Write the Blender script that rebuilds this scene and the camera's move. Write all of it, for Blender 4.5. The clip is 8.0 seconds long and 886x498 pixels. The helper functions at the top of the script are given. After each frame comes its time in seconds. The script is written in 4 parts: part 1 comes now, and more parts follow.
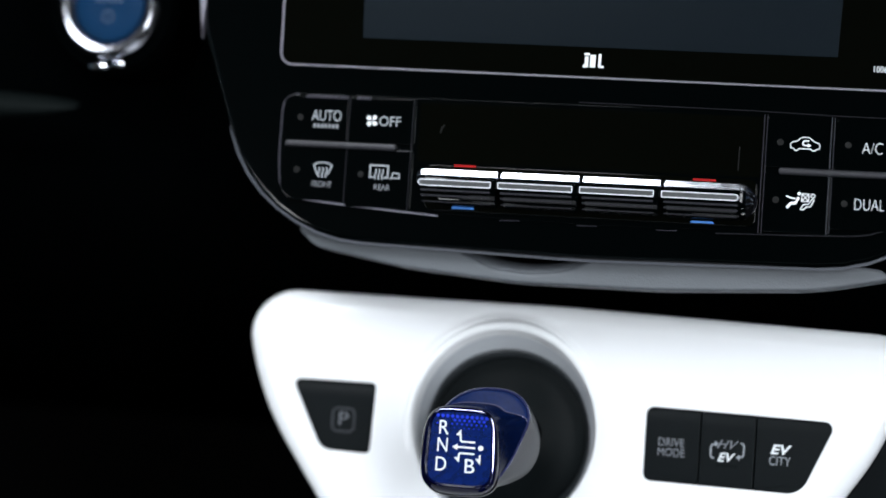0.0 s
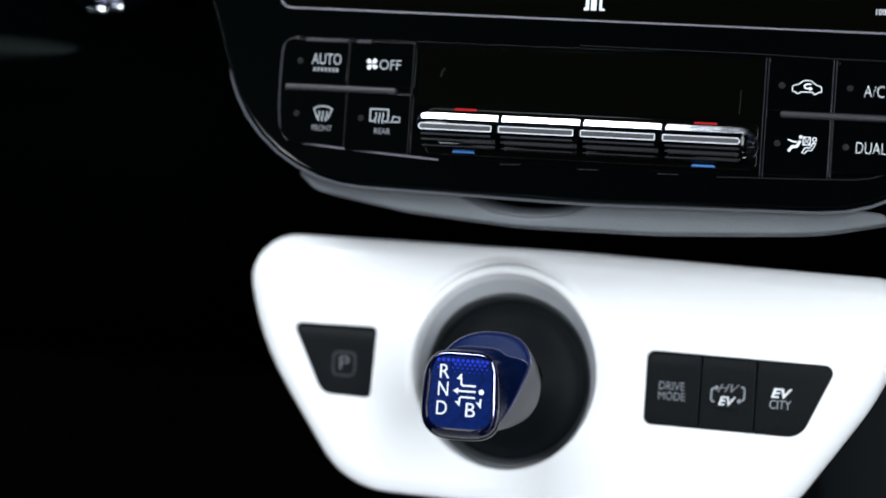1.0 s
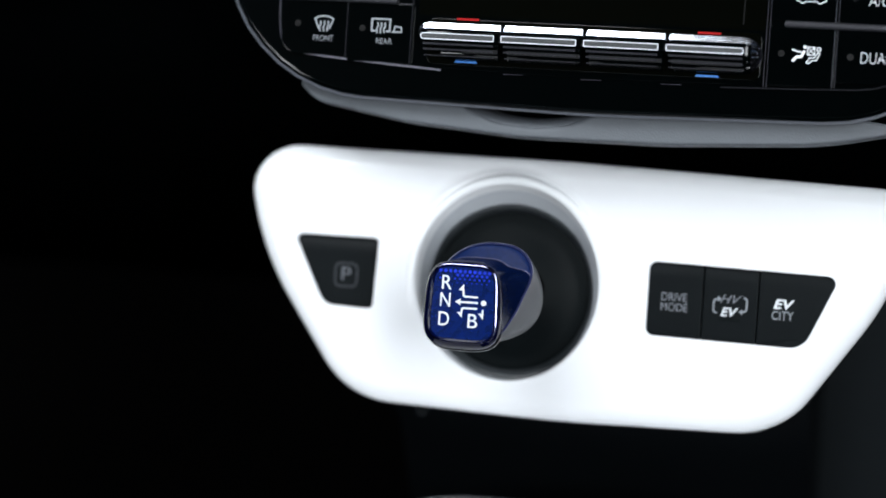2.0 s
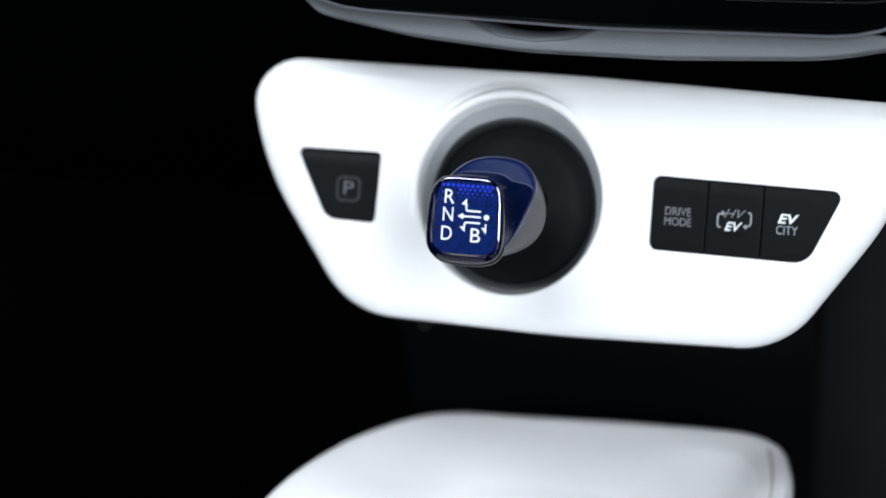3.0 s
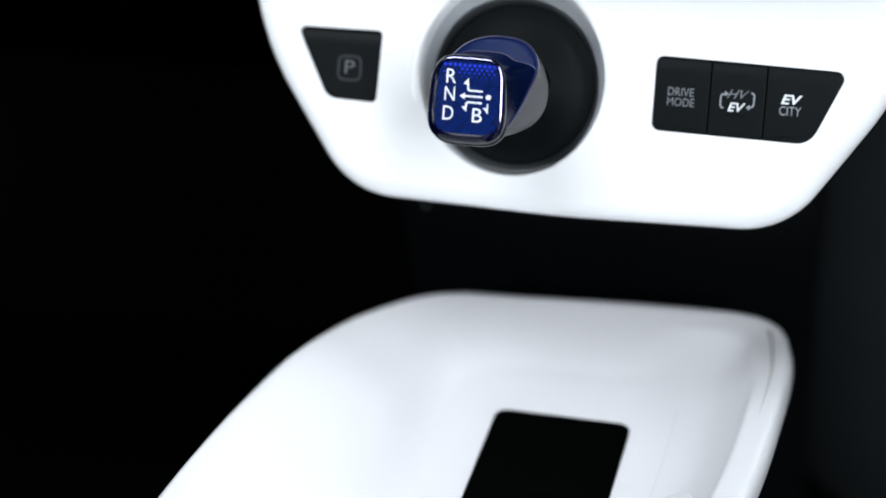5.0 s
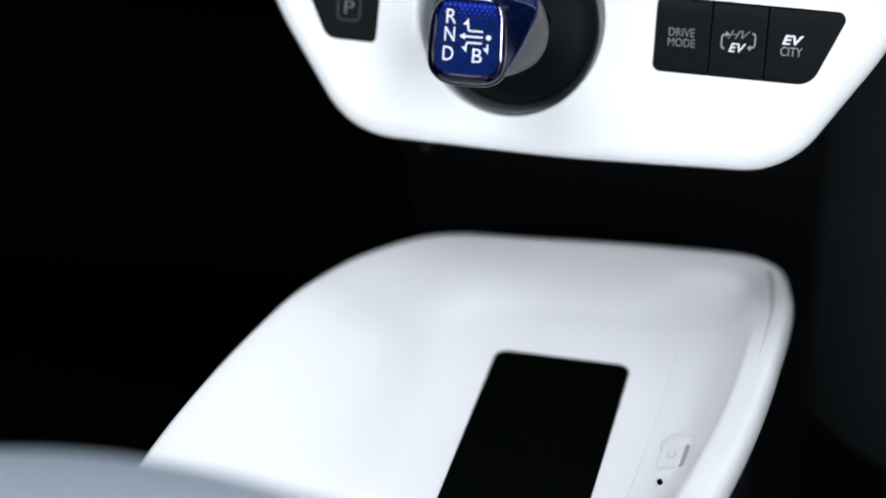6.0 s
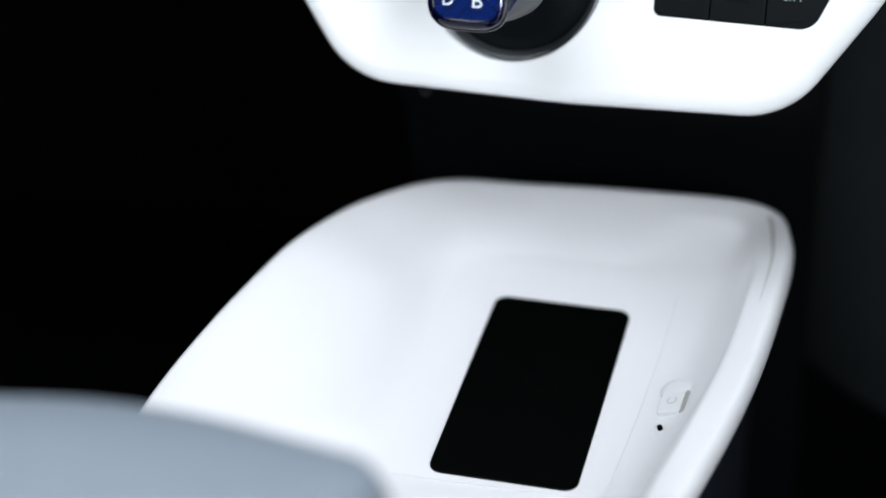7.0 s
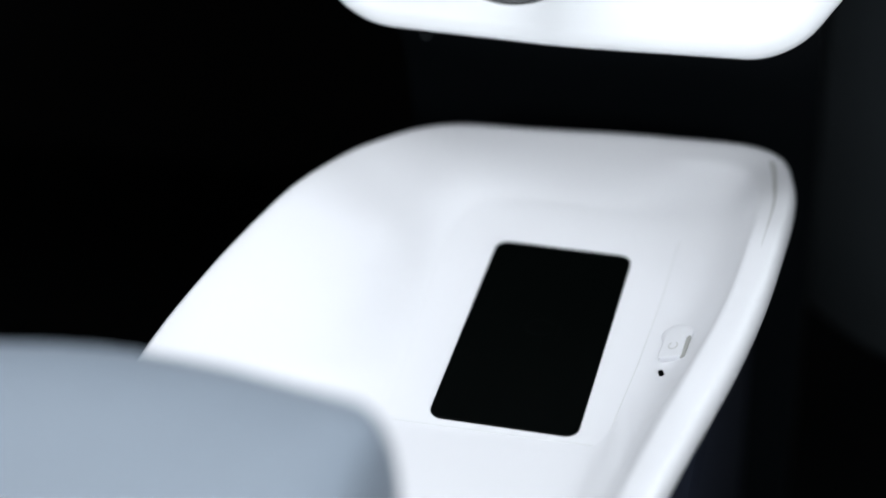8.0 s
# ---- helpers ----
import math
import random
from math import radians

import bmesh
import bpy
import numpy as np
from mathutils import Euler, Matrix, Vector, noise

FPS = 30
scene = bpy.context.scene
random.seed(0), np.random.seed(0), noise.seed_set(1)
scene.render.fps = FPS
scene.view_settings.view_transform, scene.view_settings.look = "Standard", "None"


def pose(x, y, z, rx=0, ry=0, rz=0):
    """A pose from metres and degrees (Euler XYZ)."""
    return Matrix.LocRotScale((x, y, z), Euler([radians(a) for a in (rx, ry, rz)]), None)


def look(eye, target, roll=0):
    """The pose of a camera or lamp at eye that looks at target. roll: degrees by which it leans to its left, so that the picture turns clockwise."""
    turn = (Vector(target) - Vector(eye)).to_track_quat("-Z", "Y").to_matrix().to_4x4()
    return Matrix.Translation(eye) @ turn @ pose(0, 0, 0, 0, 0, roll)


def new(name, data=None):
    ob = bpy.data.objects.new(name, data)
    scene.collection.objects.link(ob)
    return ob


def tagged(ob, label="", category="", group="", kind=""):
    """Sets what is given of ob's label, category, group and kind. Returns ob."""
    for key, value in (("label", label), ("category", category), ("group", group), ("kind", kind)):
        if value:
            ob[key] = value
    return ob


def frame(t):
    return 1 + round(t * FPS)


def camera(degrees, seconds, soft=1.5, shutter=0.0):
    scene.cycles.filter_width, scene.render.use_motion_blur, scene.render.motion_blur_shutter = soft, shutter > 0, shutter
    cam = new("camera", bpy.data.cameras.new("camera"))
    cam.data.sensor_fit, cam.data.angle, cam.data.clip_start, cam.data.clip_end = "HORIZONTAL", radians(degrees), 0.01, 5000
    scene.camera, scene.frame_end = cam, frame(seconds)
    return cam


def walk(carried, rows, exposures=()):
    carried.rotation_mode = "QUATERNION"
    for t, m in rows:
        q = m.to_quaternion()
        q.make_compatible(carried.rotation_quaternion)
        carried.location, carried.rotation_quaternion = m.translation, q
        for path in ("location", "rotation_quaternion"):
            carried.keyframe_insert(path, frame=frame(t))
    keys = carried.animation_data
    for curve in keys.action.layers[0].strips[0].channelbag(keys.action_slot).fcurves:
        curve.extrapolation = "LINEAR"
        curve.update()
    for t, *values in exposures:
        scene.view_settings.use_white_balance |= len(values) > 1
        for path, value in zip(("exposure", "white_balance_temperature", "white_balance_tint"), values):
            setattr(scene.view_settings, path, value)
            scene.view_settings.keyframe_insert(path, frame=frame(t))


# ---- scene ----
# the drawing below is to the scale of 10:7; SIZE brings it to the true size (an eight-inch screen) and LIFT sets it above the cabin floor
SIZE, LIFT = 0.70, 0.236


# camera: a short telephoto on a tilting head behind the front seats, creeping forward two centimetres
cam = camera(24.0, 8.0, soft=1.75)
cam.data.dof.use_dof = True
cam.data.dof.focus_distance = 1.060 * SIZE
cam.data.dof.aperture_fstop = 2.5 / SIZE
ROWS = [
    (0.0, 0.1750, -1.0000, 1.0000, 68.916, 1.610, 13.121),
    (0.5, 0.1750, -1.0002, 1.0001, 68.136, 1.668, 13.107),
    (1.0, 0.1746, -0.9984, 0.9991, 67.388, 1.662, 13.116),
    (1.5, 0.1742, -0.9967, 0.9982, 66.281, 1.697, 13.105),
    (2.0, 0.1740, -0.9959, 0.9977, 64.954, 1.681, 13.174),
    (3.5, 0.1725, -0.9901, 0.9946, 61.515, 1.659, 13.292),
    (4.0, 0.1729, -0.9915, 0.9954, 60.521, 1.614, 13.341),
    (4.5, 0.1726, -0.9903, 0.9947, 59.973, 1.582, 13.359),
    (6.0, 0.1720, -0.9879, 0.9934, 57.687, 1.524, 13.385),
    (6.5, 0.1718, -0.9870, 0.9929, 56.957, 1.544, 13.373),
    (7.0, 0.1715, -0.9861, 0.9924, 56.191, 1.528, 13.389),
    (7.5, 0.1710, -0.9839, 0.9912, 55.524, 1.537, 13.397),
    (8.0, 0.1705, -0.9819, 0.9901, 54.655, 1.577, 13.373),
]
walk(cam, [(t, pose(x * SIZE, y * SIZE, z * SIZE + LIFT, rx, ry, rz)) for t, x, y, z, rx, ry, rz in ROWS],
     exposures=[(0.0, -0.12), (4.0, -0.03), (4.6, -0.05), (6.0, -0.17), (8.0, -0.13)])

# ---- light: overcast sky, lamps in the side windows, and two added lamps overhead ----
world = bpy.data.worlds.new("sky")
scene.world = world
world.use_nodes = True
wn = world.node_tree
sky = wn.nodes.new("ShaderNodeTexSky")
sky.sky_type, sky.sun_disc = "NISHITA", False
sky.sun_elevation, sky.sun_rotation = radians(50), radians(200)
wn.links.new(sky.outputs["Color"], wn.nodes["Background"].inputs["Color"])
wn.nodes["Background"].inputs["Strength"].default_value = 0.05


def area_light(name, watts, sx, sy, place, target, colour=(0.90, 0.952, 1.0)):
    data = bpy.data.lights.new(name, "AREA")
    data.shape, data.size, data.size_y, data.energy, data.color = "RECTANGLE", sx, sy, watts, colour
    ob = new(name, data)
    ob.matrix_world = look(place, target)
    return ob


# the first two are added fill lamps overhead; no roof glass is known
area_light("side_fill_light", 5.0, 0.238, 0.56, (0.371, -0.616, 1.080), (0.035, -0.105, 0.551))
area_light("roof_fill_light", 3.35, 0.322, 0.224, (-0.189, -0.203, 1.080), (-0.189, -0.2023, 0.551))
area_light("right_window_light", 15.8, 0.29, 0.78, (0.68, -1.04, 0.94), (0.0, -1.04, 0.81))
area_light("left_window_light", 14.6, 0.29, 0.78, (-0.68, -1.04, 0.94), (0.0, -1.04, 0.81))


# ---- materials ----
def material(name, base, rough=0.4, metal=0.0, coat=0.0, grain=0.0, grain_scale=900.0, mottle=0.0,
             mottle_scale=25.0, rough_var=0.0, spec=0.5, emit=None):
    """A surface with fine relief (grain) and a broader unevenness of tone (mottle) and gloss (rough_var)."""
    m = bpy.data.materials.new(name)
    m.use_nodes = True
    nt = m.node_tree
    p = nt.nodes["Principled BSDF"]
    p.inputs["Base Color"].default_value = (*base, 1)
    p.inputs["Roughness"].default_value = rough
    p.inputs["Metallic"].default_value = metal
    p.inputs["Specular IOR Level"].default_value = spec
    p.inputs["Coat Weight"].default_value = coat
    p.inputs["Coat Roughness"].default_value = 0.06
    co = nt.nodes.new("ShaderNodeTexCoord")
    if mottle or rough_var:
        n = nt.nodes.new("ShaderNodeTexNoise")
        n.inputs["Scale"].default_value, n.inputs["Detail"].default_value = mottle_scale / SIZE, 6
        nt.links.new(co.outputs["Object"], n.inputs["Vector"])
        if mottle:
            mix = nt.nodes.new("ShaderNodeMix")
            mix.data_type = "RGBA"
            mix.inputs["A"].default_value = (*[c * (1 - mottle) for c in base], 1)
            mix.inputs["B"].default_value = (*[min(1, c * (1 + mottle)) for c in base], 1)
            nt.links.new(n.outputs["Fac"], mix.inputs["Factor"])
            nt.links.new(mix.outputs["Result"], p.inputs["Base Color"])
        if rough_var:
            r = nt.nodes.new("ShaderNodeMapRange")
            r.inputs["From Min"].default_value, r.inputs["From Max"].default_value = 0.3, 0.7
            r.inputs["To Min"].default_value, r.inputs["To Max"].default_value = max(0.01, rough - rough_var), rough + rough_var
            nt.links.new(n.outputs["Fac"], r.inputs["Value"])
            nt.links.new(r.outputs["Result"], p.inputs["Roughness"])
    if grain:
        g = nt.nodes.new("ShaderNodeTexNoise")
        g.inputs["Scale"].default_value, g.inputs["Detail"].default_value = grain_scale / SIZE, 3
        b = nt.nodes.new("ShaderNodeBump")
        b.inputs["Strength"].default_value, b.inputs["Distance"].default_value = grain, 0.0004 * SIZE
        nt.links.new(co.outputs["Object"], g.inputs["Vector"])
        nt.links.new(g.outputs["Fac"], b.inputs["Height"])
        nt.links.new(b.outputs["Normal"], p.inputs["Normal"])
    if emit:
        p.inputs["Emission Color"].default_value, p.inputs["Emission Strength"].default_value = (*emit[0], 1), emit[1]
    return m


TRAYWHITE = material("white_satin_tray", (0.79, 0.79, 0.82), 0.34, coat=0.2, rough_var=0.03, mottle_scale=30)
WHITE = material("white_gloss_trim", (0.80, 0.81, 0.83), 0.24, coat=0.45, rough_var=0.03, mottle_scale=30)
PIANO = material("piano_black", (0.0003, 0.0007, 0.0008), 0.05, rough_var=0.02, mottle_scale=60, spec=0.3)
BLACK = material("black_grained_plastic", (0.0004, 0.0006, 0.0007), 0.65, grain=0.5, mottle=0.15, spec=0.0)
BUTTON = material("black_button_plastic", (0.0015, 0.0030, 0.0038), 0.45, grain=0.12, mottle=0.1, spec=0.11)
DISH = material("black_satin_dish", (0.0015, 0.0029, 0.0034), 0.5, grain=0.15, mottle=0.15, spec=0.07)
GLASS_BLACK = material("dark_display_glass", (0.0008, 0.0010, 0.0006), 0.05, spec=0.3)
SCREEN = material("switched_off_screen", (0.0040, 0.0066, 0.0092), 0.30, mottle=0.12, mottle_scale=8, spec=0.05)
CHROME = material("chrome", (0.90, 0.92, 0.95), 0.10, metal=1.0, rough_var=0.03, mottle_scale=120)
CREST = material("polished_crest_chrome", (0.72, 0.74, 0.80), 0.21, metal=1.0, rough_var=0.04, mottle_scale=120)
RIB = material("dim_satin_rib", (0.024, 0.024, 0.030), 0.32, metal=0.6)
KNOBFLANK = material("blue_lacquer_dark_side", (0.0010, 0.0040, 0.0220), 0.20, coat=0.06, mottle=0.4, mottle_scale=420, spec=0.16)
CROWNBLUE = material("blue_crown_lacquer", (0.0018, 0.0095, 0.054), 0.36, coat=0.0, mottle=0.4, mottle_scale=420, spec=0.06)
DARKCHROME = material("smoked_chrome", (0.28, 0.28, 0.32), 0.18, metal=1.0, rough_var=0.04, mottle_scale=80)
SURROUND = material("dim_satin_surround", (0.22, 0.21, 0.25), 0.34, metal=0.8)
GREYLIP = material("grey_soft_trim", (0.084, 0.092, 0.104), 0.6, grain=0.3, mottle=0.05)
RECESSGREY = material("dark_satin_recess", (0.026, 0.030, 0.033), 0.34, grain=0.1, mottle=0.06, spec=0.4)
COLLARSHADE = material("shaded_white_wall", (0.42, 0.44, 0.47), 0.4, mottle=0.04)
GREYSKIRT = material("grey_satin_skirt", (0.036, 0.039, 0.045), 0.4, grain=0.1, mottle=0.08)
BEVELBLUE = material("blue_gloss_bevel", (0.035, 0.042, 0.13), 0.20, metal=0.4, coat=0.5)
BLUEFACE = material("blue_acrylic_face", (0.0017, 0.0100, 0.076), 0.18, coat=1.0, mottle=0.55, mottle_scale=240)
BLUEDOT = material("bright_blue_facet", (0.016, 0.036, 0.46), 0.2, coat=0.5, mottle=0.3, mottle_scale=300)
STARTBLUE = material("blue_button_cap", (0.0022, 0.020, 0.056), 0.5, mottle=0.15, spec=0.06)
RINGCHROME = material("brushed_chrome_ring", (0.50, 0.51, 0.56), 0.17, metal=1.0, rough_var=0.05, mottle_scale=90)
STARTMARK = material("pale_blue_print", (0.012, 0.036, 0.085), 0.5)
PRINT = material("white_print", (0.66, 0.69, 0.72), 0.5)
GREYPRINT = material("grey_print", (0.15, 0.16, 0.18), 0.5)
MIDPRINT = material("light_grey_print", (0.24, 0.26, 0.285), 0.5)
FACERIM = material("dark_navy_gloss", (0.0008, 0.0014, 0.0150), 0.06, spec=0.16)
CROWNEDGE = material("lilac_edge_highlight", (0.15, 0.15, 0.25), 0.25, metal=0.6)
RIMGLINT = material("lavender_chrome", (0.22, 0.22, 0.33), 0.08, metal=1.0)
INLAY = material("dull_grey_inlay", (0.055, 0.058, 0.060), 0.4, metal=0.3)
EDGE = material("dim_silver_edge", (0.070, 0.075, 0.090), 0.35, metal=0.5)
SIDELINE = material("dim_lavender_edge", (0.024, 0.023, 0.033), 0.4, metal=0.5)
LOWLINE = material("lit_border_line", (0.15, 0.145, 0.18), 0.35, metal=0.5)
BORDER = material("dark_border_line", (0.0055, 0.0055, 0.0080), 0.45, metal=0.5, spec=0.2)
DIVIDER = material("dark_satin_divider", (0.026, 0.026, 0.031), 0.38, metal=0.4)
BRIGHT = material("bright_satin_trim", (0.80, 0.82, 0.90), 0.45, metal=0.5)
FAINTPRINT = material("very_faint_print", (0.011, 0.014, 0.019), 0.5)
PLETTER = material("faint_grey_print", (0.085, 0.092, 0.105), 0.5)
LENS = material("unlit_indicator_lens", (0.0022, 0.0022, 0.0024), 0.4, spec=0.2)
FAINT = material("faint_unlit_segment", (0.0010, 0.0012, 0.0012), 0.45, spec=0.15)
RED = material("red_print", (0.26, 0.006, 0.006), 0.6, spec=0.1)
BLUEMARK = material("blue_print", (0.035, 0.17, 0.52), 0.5)
PAD = material("black_charging_mat", (0.0004, 0.0009, 0.0008), 0.5, mottle=0.2, spec=0.03)
PADMARK = material("dark_mat_print", (0.0009, 0.0015, 0.0014), 0.5, spec=0.04)
SWITCHWHITE = material("white_switch", (0.78, 0.78, 0.81), 0.35, mottle=0.02)
SYMBOL = material("pale_grey_symbol", (0.58, 0.58, 0.57), 0.5)
RECESS = material("shadow_gap_grey", (0.36, 0.36, 0.34), 0.6, mottle=0.1)
SEAM = material("soft_grey_seam", (0.68, 0.685, 0.69), 0.5, mottle=0.1)
ARMREST = material("pale_grey_leatherette", (0.192, 0.226, 0.270), 0.5, grain=0.6, grain_scale=700, mottle=0.06, mottle_scale=14, rough_var=0.06)
CARPET = material("dark_carpet", (0.0028, 0.0036, 0.004), 0.95, grain=1.0, grain_scale=1500, mottle=0.4, mottle_scale=60, spec=0.1)
PILLAR = material("black_matt_pillar", (0.0017, 0.0027, 0.0036), 0.6, grain=0.3, mottle=0.15, spec=0.1)
TUNNEL = material("blue_black_tunnel_plastic", (0.010, 0.013, 0.022), 0.5, grain=0.3, mottle=0.15, spec=0.3)
KICK = material("dark_grey_kick_panel", (0.024, 0.030, 0.034), 0.6, grain=0.5, mottle=0.2)
WINDOWGLASS = material("tinted_window_glass", (0.55, 0.60, 0.60), 0.02)
WINDOWGLASS.node_tree.nodes["Principled BSDF"].inputs["Transmission Weight"].default_value = 1.0
SHELL = material("dark_cabin_trim", (0.004, 0.004, 0.0044), 0.8, grain=0.4, mottle=0.2, spec=0.2)
STALK = material("dark_green_grey_plastic", (0.0020, 0.0036, 0.0036), 0.7, grain=0.2, mottle=0.1, spec=0.08)


# ---- building helpers ----
def to_size(m):
    """A pose of the drawing, at its place in the true size."""
    m = m.copy()
    m.translation = m.translation * SIZE + Vector((0, 0, LIFT))
    return m


def thing(name, m, label, category, kind="", group=""):
    ob = new(name)
    ob.empty_display_size = 0.02
    ob.matrix_world = to_size(m)
    return tagged(ob, label, category, group, kind)


def smooth(me, angle=32):
    for p in me.polygons:
        p.use_smooth = True
    me.set_sharp_from_angle(angle=radians(angle))


def part(name, bm, mat, parent, label="", angle=32, size=SIZE):
    bmesh.ops.recalc_face_normals(bm, faces=bm.faces)
    bmesh.ops.scale(bm, vec=(size, size, size), verts=bm.verts)
    me = bpy.data.meshes.new(name)
    bm.to_mesh(me)
    bm.free()
    smooth(me, angle)
    me.materials.append(mat)
    ob = new(name, me)
    if parent:
        ob.parent = parent
    return tagged(ob, label)


def solid(name, bm, mat, label, category, kind="", m=None, angle=32, shell=False):
    """A thing that is one plain mesh; the cabin's shell is drawn at its true size."""
    ob = part(name, bm, mat, None, label, angle, 1.0 if shell else SIZE)
    m = Matrix.Identity(4) if m is None else m
    ob.matrix_world = m if shell else to_size(m)
    return tagged(ob, label, category, "", kind)


def rounded(corners, seg=8):
    """A closed loop, counter-clockwise, from corners (x, y, radius)."""
    out, n = [], len(corners)
    for i in range(n):
        p0, p1, p2 = (Vector(corners[k % n][:2]) for k in (i - 1, i, i + 1))
        a, b, r = (p0 - p1).normalized(), (p2 - p1).normalized(), corners[i][2]
        if r <= 0:
            out.append(p1)
            continue
        half = a.angle(b) / 2
        d = min(r / math.tan(half), 0.49 * (p0 - p1).length, 0.49 * (p2 - p1).length)
        r = d * math.tan(half)
        c = p1 + (a + b).normalized() * (r / math.sin(half))
        s, e = p1 + a * d - c, p1 + b * d - c
        turn = s.angle_signed(e)
        for k in range(seg + 1):
            t = -turn * k / seg
            out.append(c + Vector((s.x * math.cos(t) - s.y * math.sin(t), s.x * math.sin(t) + s.y * math.cos(t))))
    return out


def box_loop(x0, y0, x1, y1, r, seg=6):
    return rounded([(x0, y0, r), (x1, y0, r), (x1, y1, r), (x0, y1, r)], seg)


def circle(r, n=64, cx=0.0, cy=0.0):
    return [Vector((cx + r * math.cos(2 * math.pi * k / n), cy + r * math.sin(2 * math.pi * k / n))) for k in range(n)]


def inset(loop, d):
    """The loop moved inwards by d (outwards where d is negative)."""
    out, n = [], len(loop)
    for i in range(n):
        e1, e2 = (loop[i] - loop[i - 1]), (loop[(i + 1) % n] - loop[i])
        e1, e2 = (e1.normalized() if e1.length else e2.normalized()), (e2.normalized() if e2.length else e1.normalized())
        n1, n2 = Vector((-e1.y, e1.x)), Vector((-e2.y, e2.x))
        m = n1 + n2
        m = m / max(0.3, m.dot(n1)) if m.length else n1
        out.append(loop[i] + m * d)
    return out


def ring(bm, loop, z):
    return [bm.verts.new((p.x, p.y, z)) for p in loop]


def bridge(bm, a, b):
    n = len(a)
    for i in range(n):
        bm.faces.new((a[i], a[(i + 1) % n], b[(i + 1) % n], b[i]))


def edges_of(bm, r):
    return [bm.edges.get((r[i], r[(i + 1) % len(r)])) or bm.edges.new((r[i], r[(i + 1) % len(r)])) for i in range(len(r))]


def plate(bm, loop, z0, z1, bevel=0.0005, holes=(), seg=3, hole_bevel=None, edge=()):
    """A plate with rounded edges between z0 and z1 and holes through it. edge: steps (inset, height) of its own for the outer edge."""
    caps0, caps1 = [], []
    for k, lp in enumerate([loop, *holes]):
        b = bevel if k == 0 or hole_bevel is None else hole_bevel
        sign = 1 if k == 0 else -1
        rings = [ring(bm, lp, z0)]
        if edge and k == 0:
            rings += [ring(bm, inset(lp, d), z) for d, z in edge]
        else:
            for s in range(seg + 1):
                a = math.pi / 2 * s / seg
                rings.append(ring(bm, inset(lp, sign * b * (1 - math.cos(a))), z1 - b + b * math.sin(a)))
            rings.append(ring(bm, inset(lp, sign * (b + 0.0003)), z1))
        for a, c in zip(rings, rings[1:]):
            bridge(bm, a, c)
        caps0 += edges_of(bm, rings[0])
        caps1 += edges_of(bm, rings[-1])
    for caps in (caps0, caps1):
        if holes:
            bmesh.ops.triangle_fill(bm, edges=caps, use_beauty=True, use_dissolve=False)
        else:
            bmesh.ops.contextual_create(bm, geom=caps)
    return bm


def loft(bm, rings, cap0=True, cap1=True):
    """A skin over rings of points (lists of 3D places of one length)."""
    vs = [[bm.verts.new(p) for p in r] for r in rings]
    for a, b in zip(vs, vs[1:]):
        bridge(bm, a, b)
    if cap0:
        bm.faces.new(vs[0][::-1])
    if cap1:
        bm.faces.new(vs[-1])
    return bm


def revolve(bm, profile, n=72, cx=0.0, cy=0.0, close=False):
    return loft(bm, [[(p.x, p.y, z) for p in circle(r, n, cx, cy)] for r, z in profile], close, close)


def super_loop(rx, ry, e, n=64, cx=0.0, cy=0.0):
    """A superellipse: e 2 is an ellipse, larger values are squarer."""
    out = []
    for k in range(n):
        c, s = math.cos(2 * math.pi * k / n), math.sin(2 * math.pi * k / n)
        out.append(Vector((cx + rx * math.copysign(abs(c) ** (2 / e), c), cy + ry * math.copysign(abs(s) ** (2 / e), s))))
    return out


def strip(bm, pts, w, z, closed=False, thick=0.00012):
    """A thin printed or inlaid line of width w along points."""
    pts = [Vector(p) for p in pts]
    n = len(pts)
    left, right = [], []
    for i in range(n):
        a = pts[i] - pts[i - 1] if i or closed else pts[1] - pts[0]
        b = pts[(i + 1) % n] - pts[i] if i < n - 1 or closed else a
        a, b = a.normalized(), b.normalized()
        m = Vector((-a.y - b.y, a.x + b.x))
        m = m.normalized() / max(0.4, m.normalized().dot(Vector((-a.y, a.x))))
        left.append(pts[i] + m * w / 2)
        right.append(pts[i] - m * w / 2)
    sect = [[bm.verts.new((l.x, l.y, z)), bm.verts.new((l.x, l.y, z + thick)), bm.verts.new((r.x, r.y, z + thick)), bm.verts.new((r.x, r.y, z))]
            for l, r in zip(left, right)]
    for i in range(n if closed else n - 1):
        bridge(bm, sect[i], sect[(i + 1) % n])
    if not closed:
        bm.faces.new(sect[0])
        bm.faces.new(sect[-1])
    return bm


def patch(bm, pts, z, thick=0.00012):
    """A flat printed patch with a hair of thickness."""
    lo, hi = [bm.verts.new((*p, z)) for p in pts], [bm.verts.new((*p, z + thick)) for p in pts]
    bridge(bm, lo, hi)
    bm.faces.new(hi)
    bm.faces.new(lo[::-1])
    return bm


def bar(bm, x, y, w, h, z):
    return patch(bm, [(x - w / 2, y - h / 2), (x + w / 2, y - h / 2), (x + w / 2, y + h / 2), (x - w / 2, y + h / 2)], z)


def arc(cx, cy, rx, ry, a0, a1, n=10):
    return [(cx + rx * math.cos(radians(a0 + (a1 - a0) * k / n)), cy + ry * math.sin(radians(a0 + (a1 - a0) * k / n))) for k in range(n + 1)]


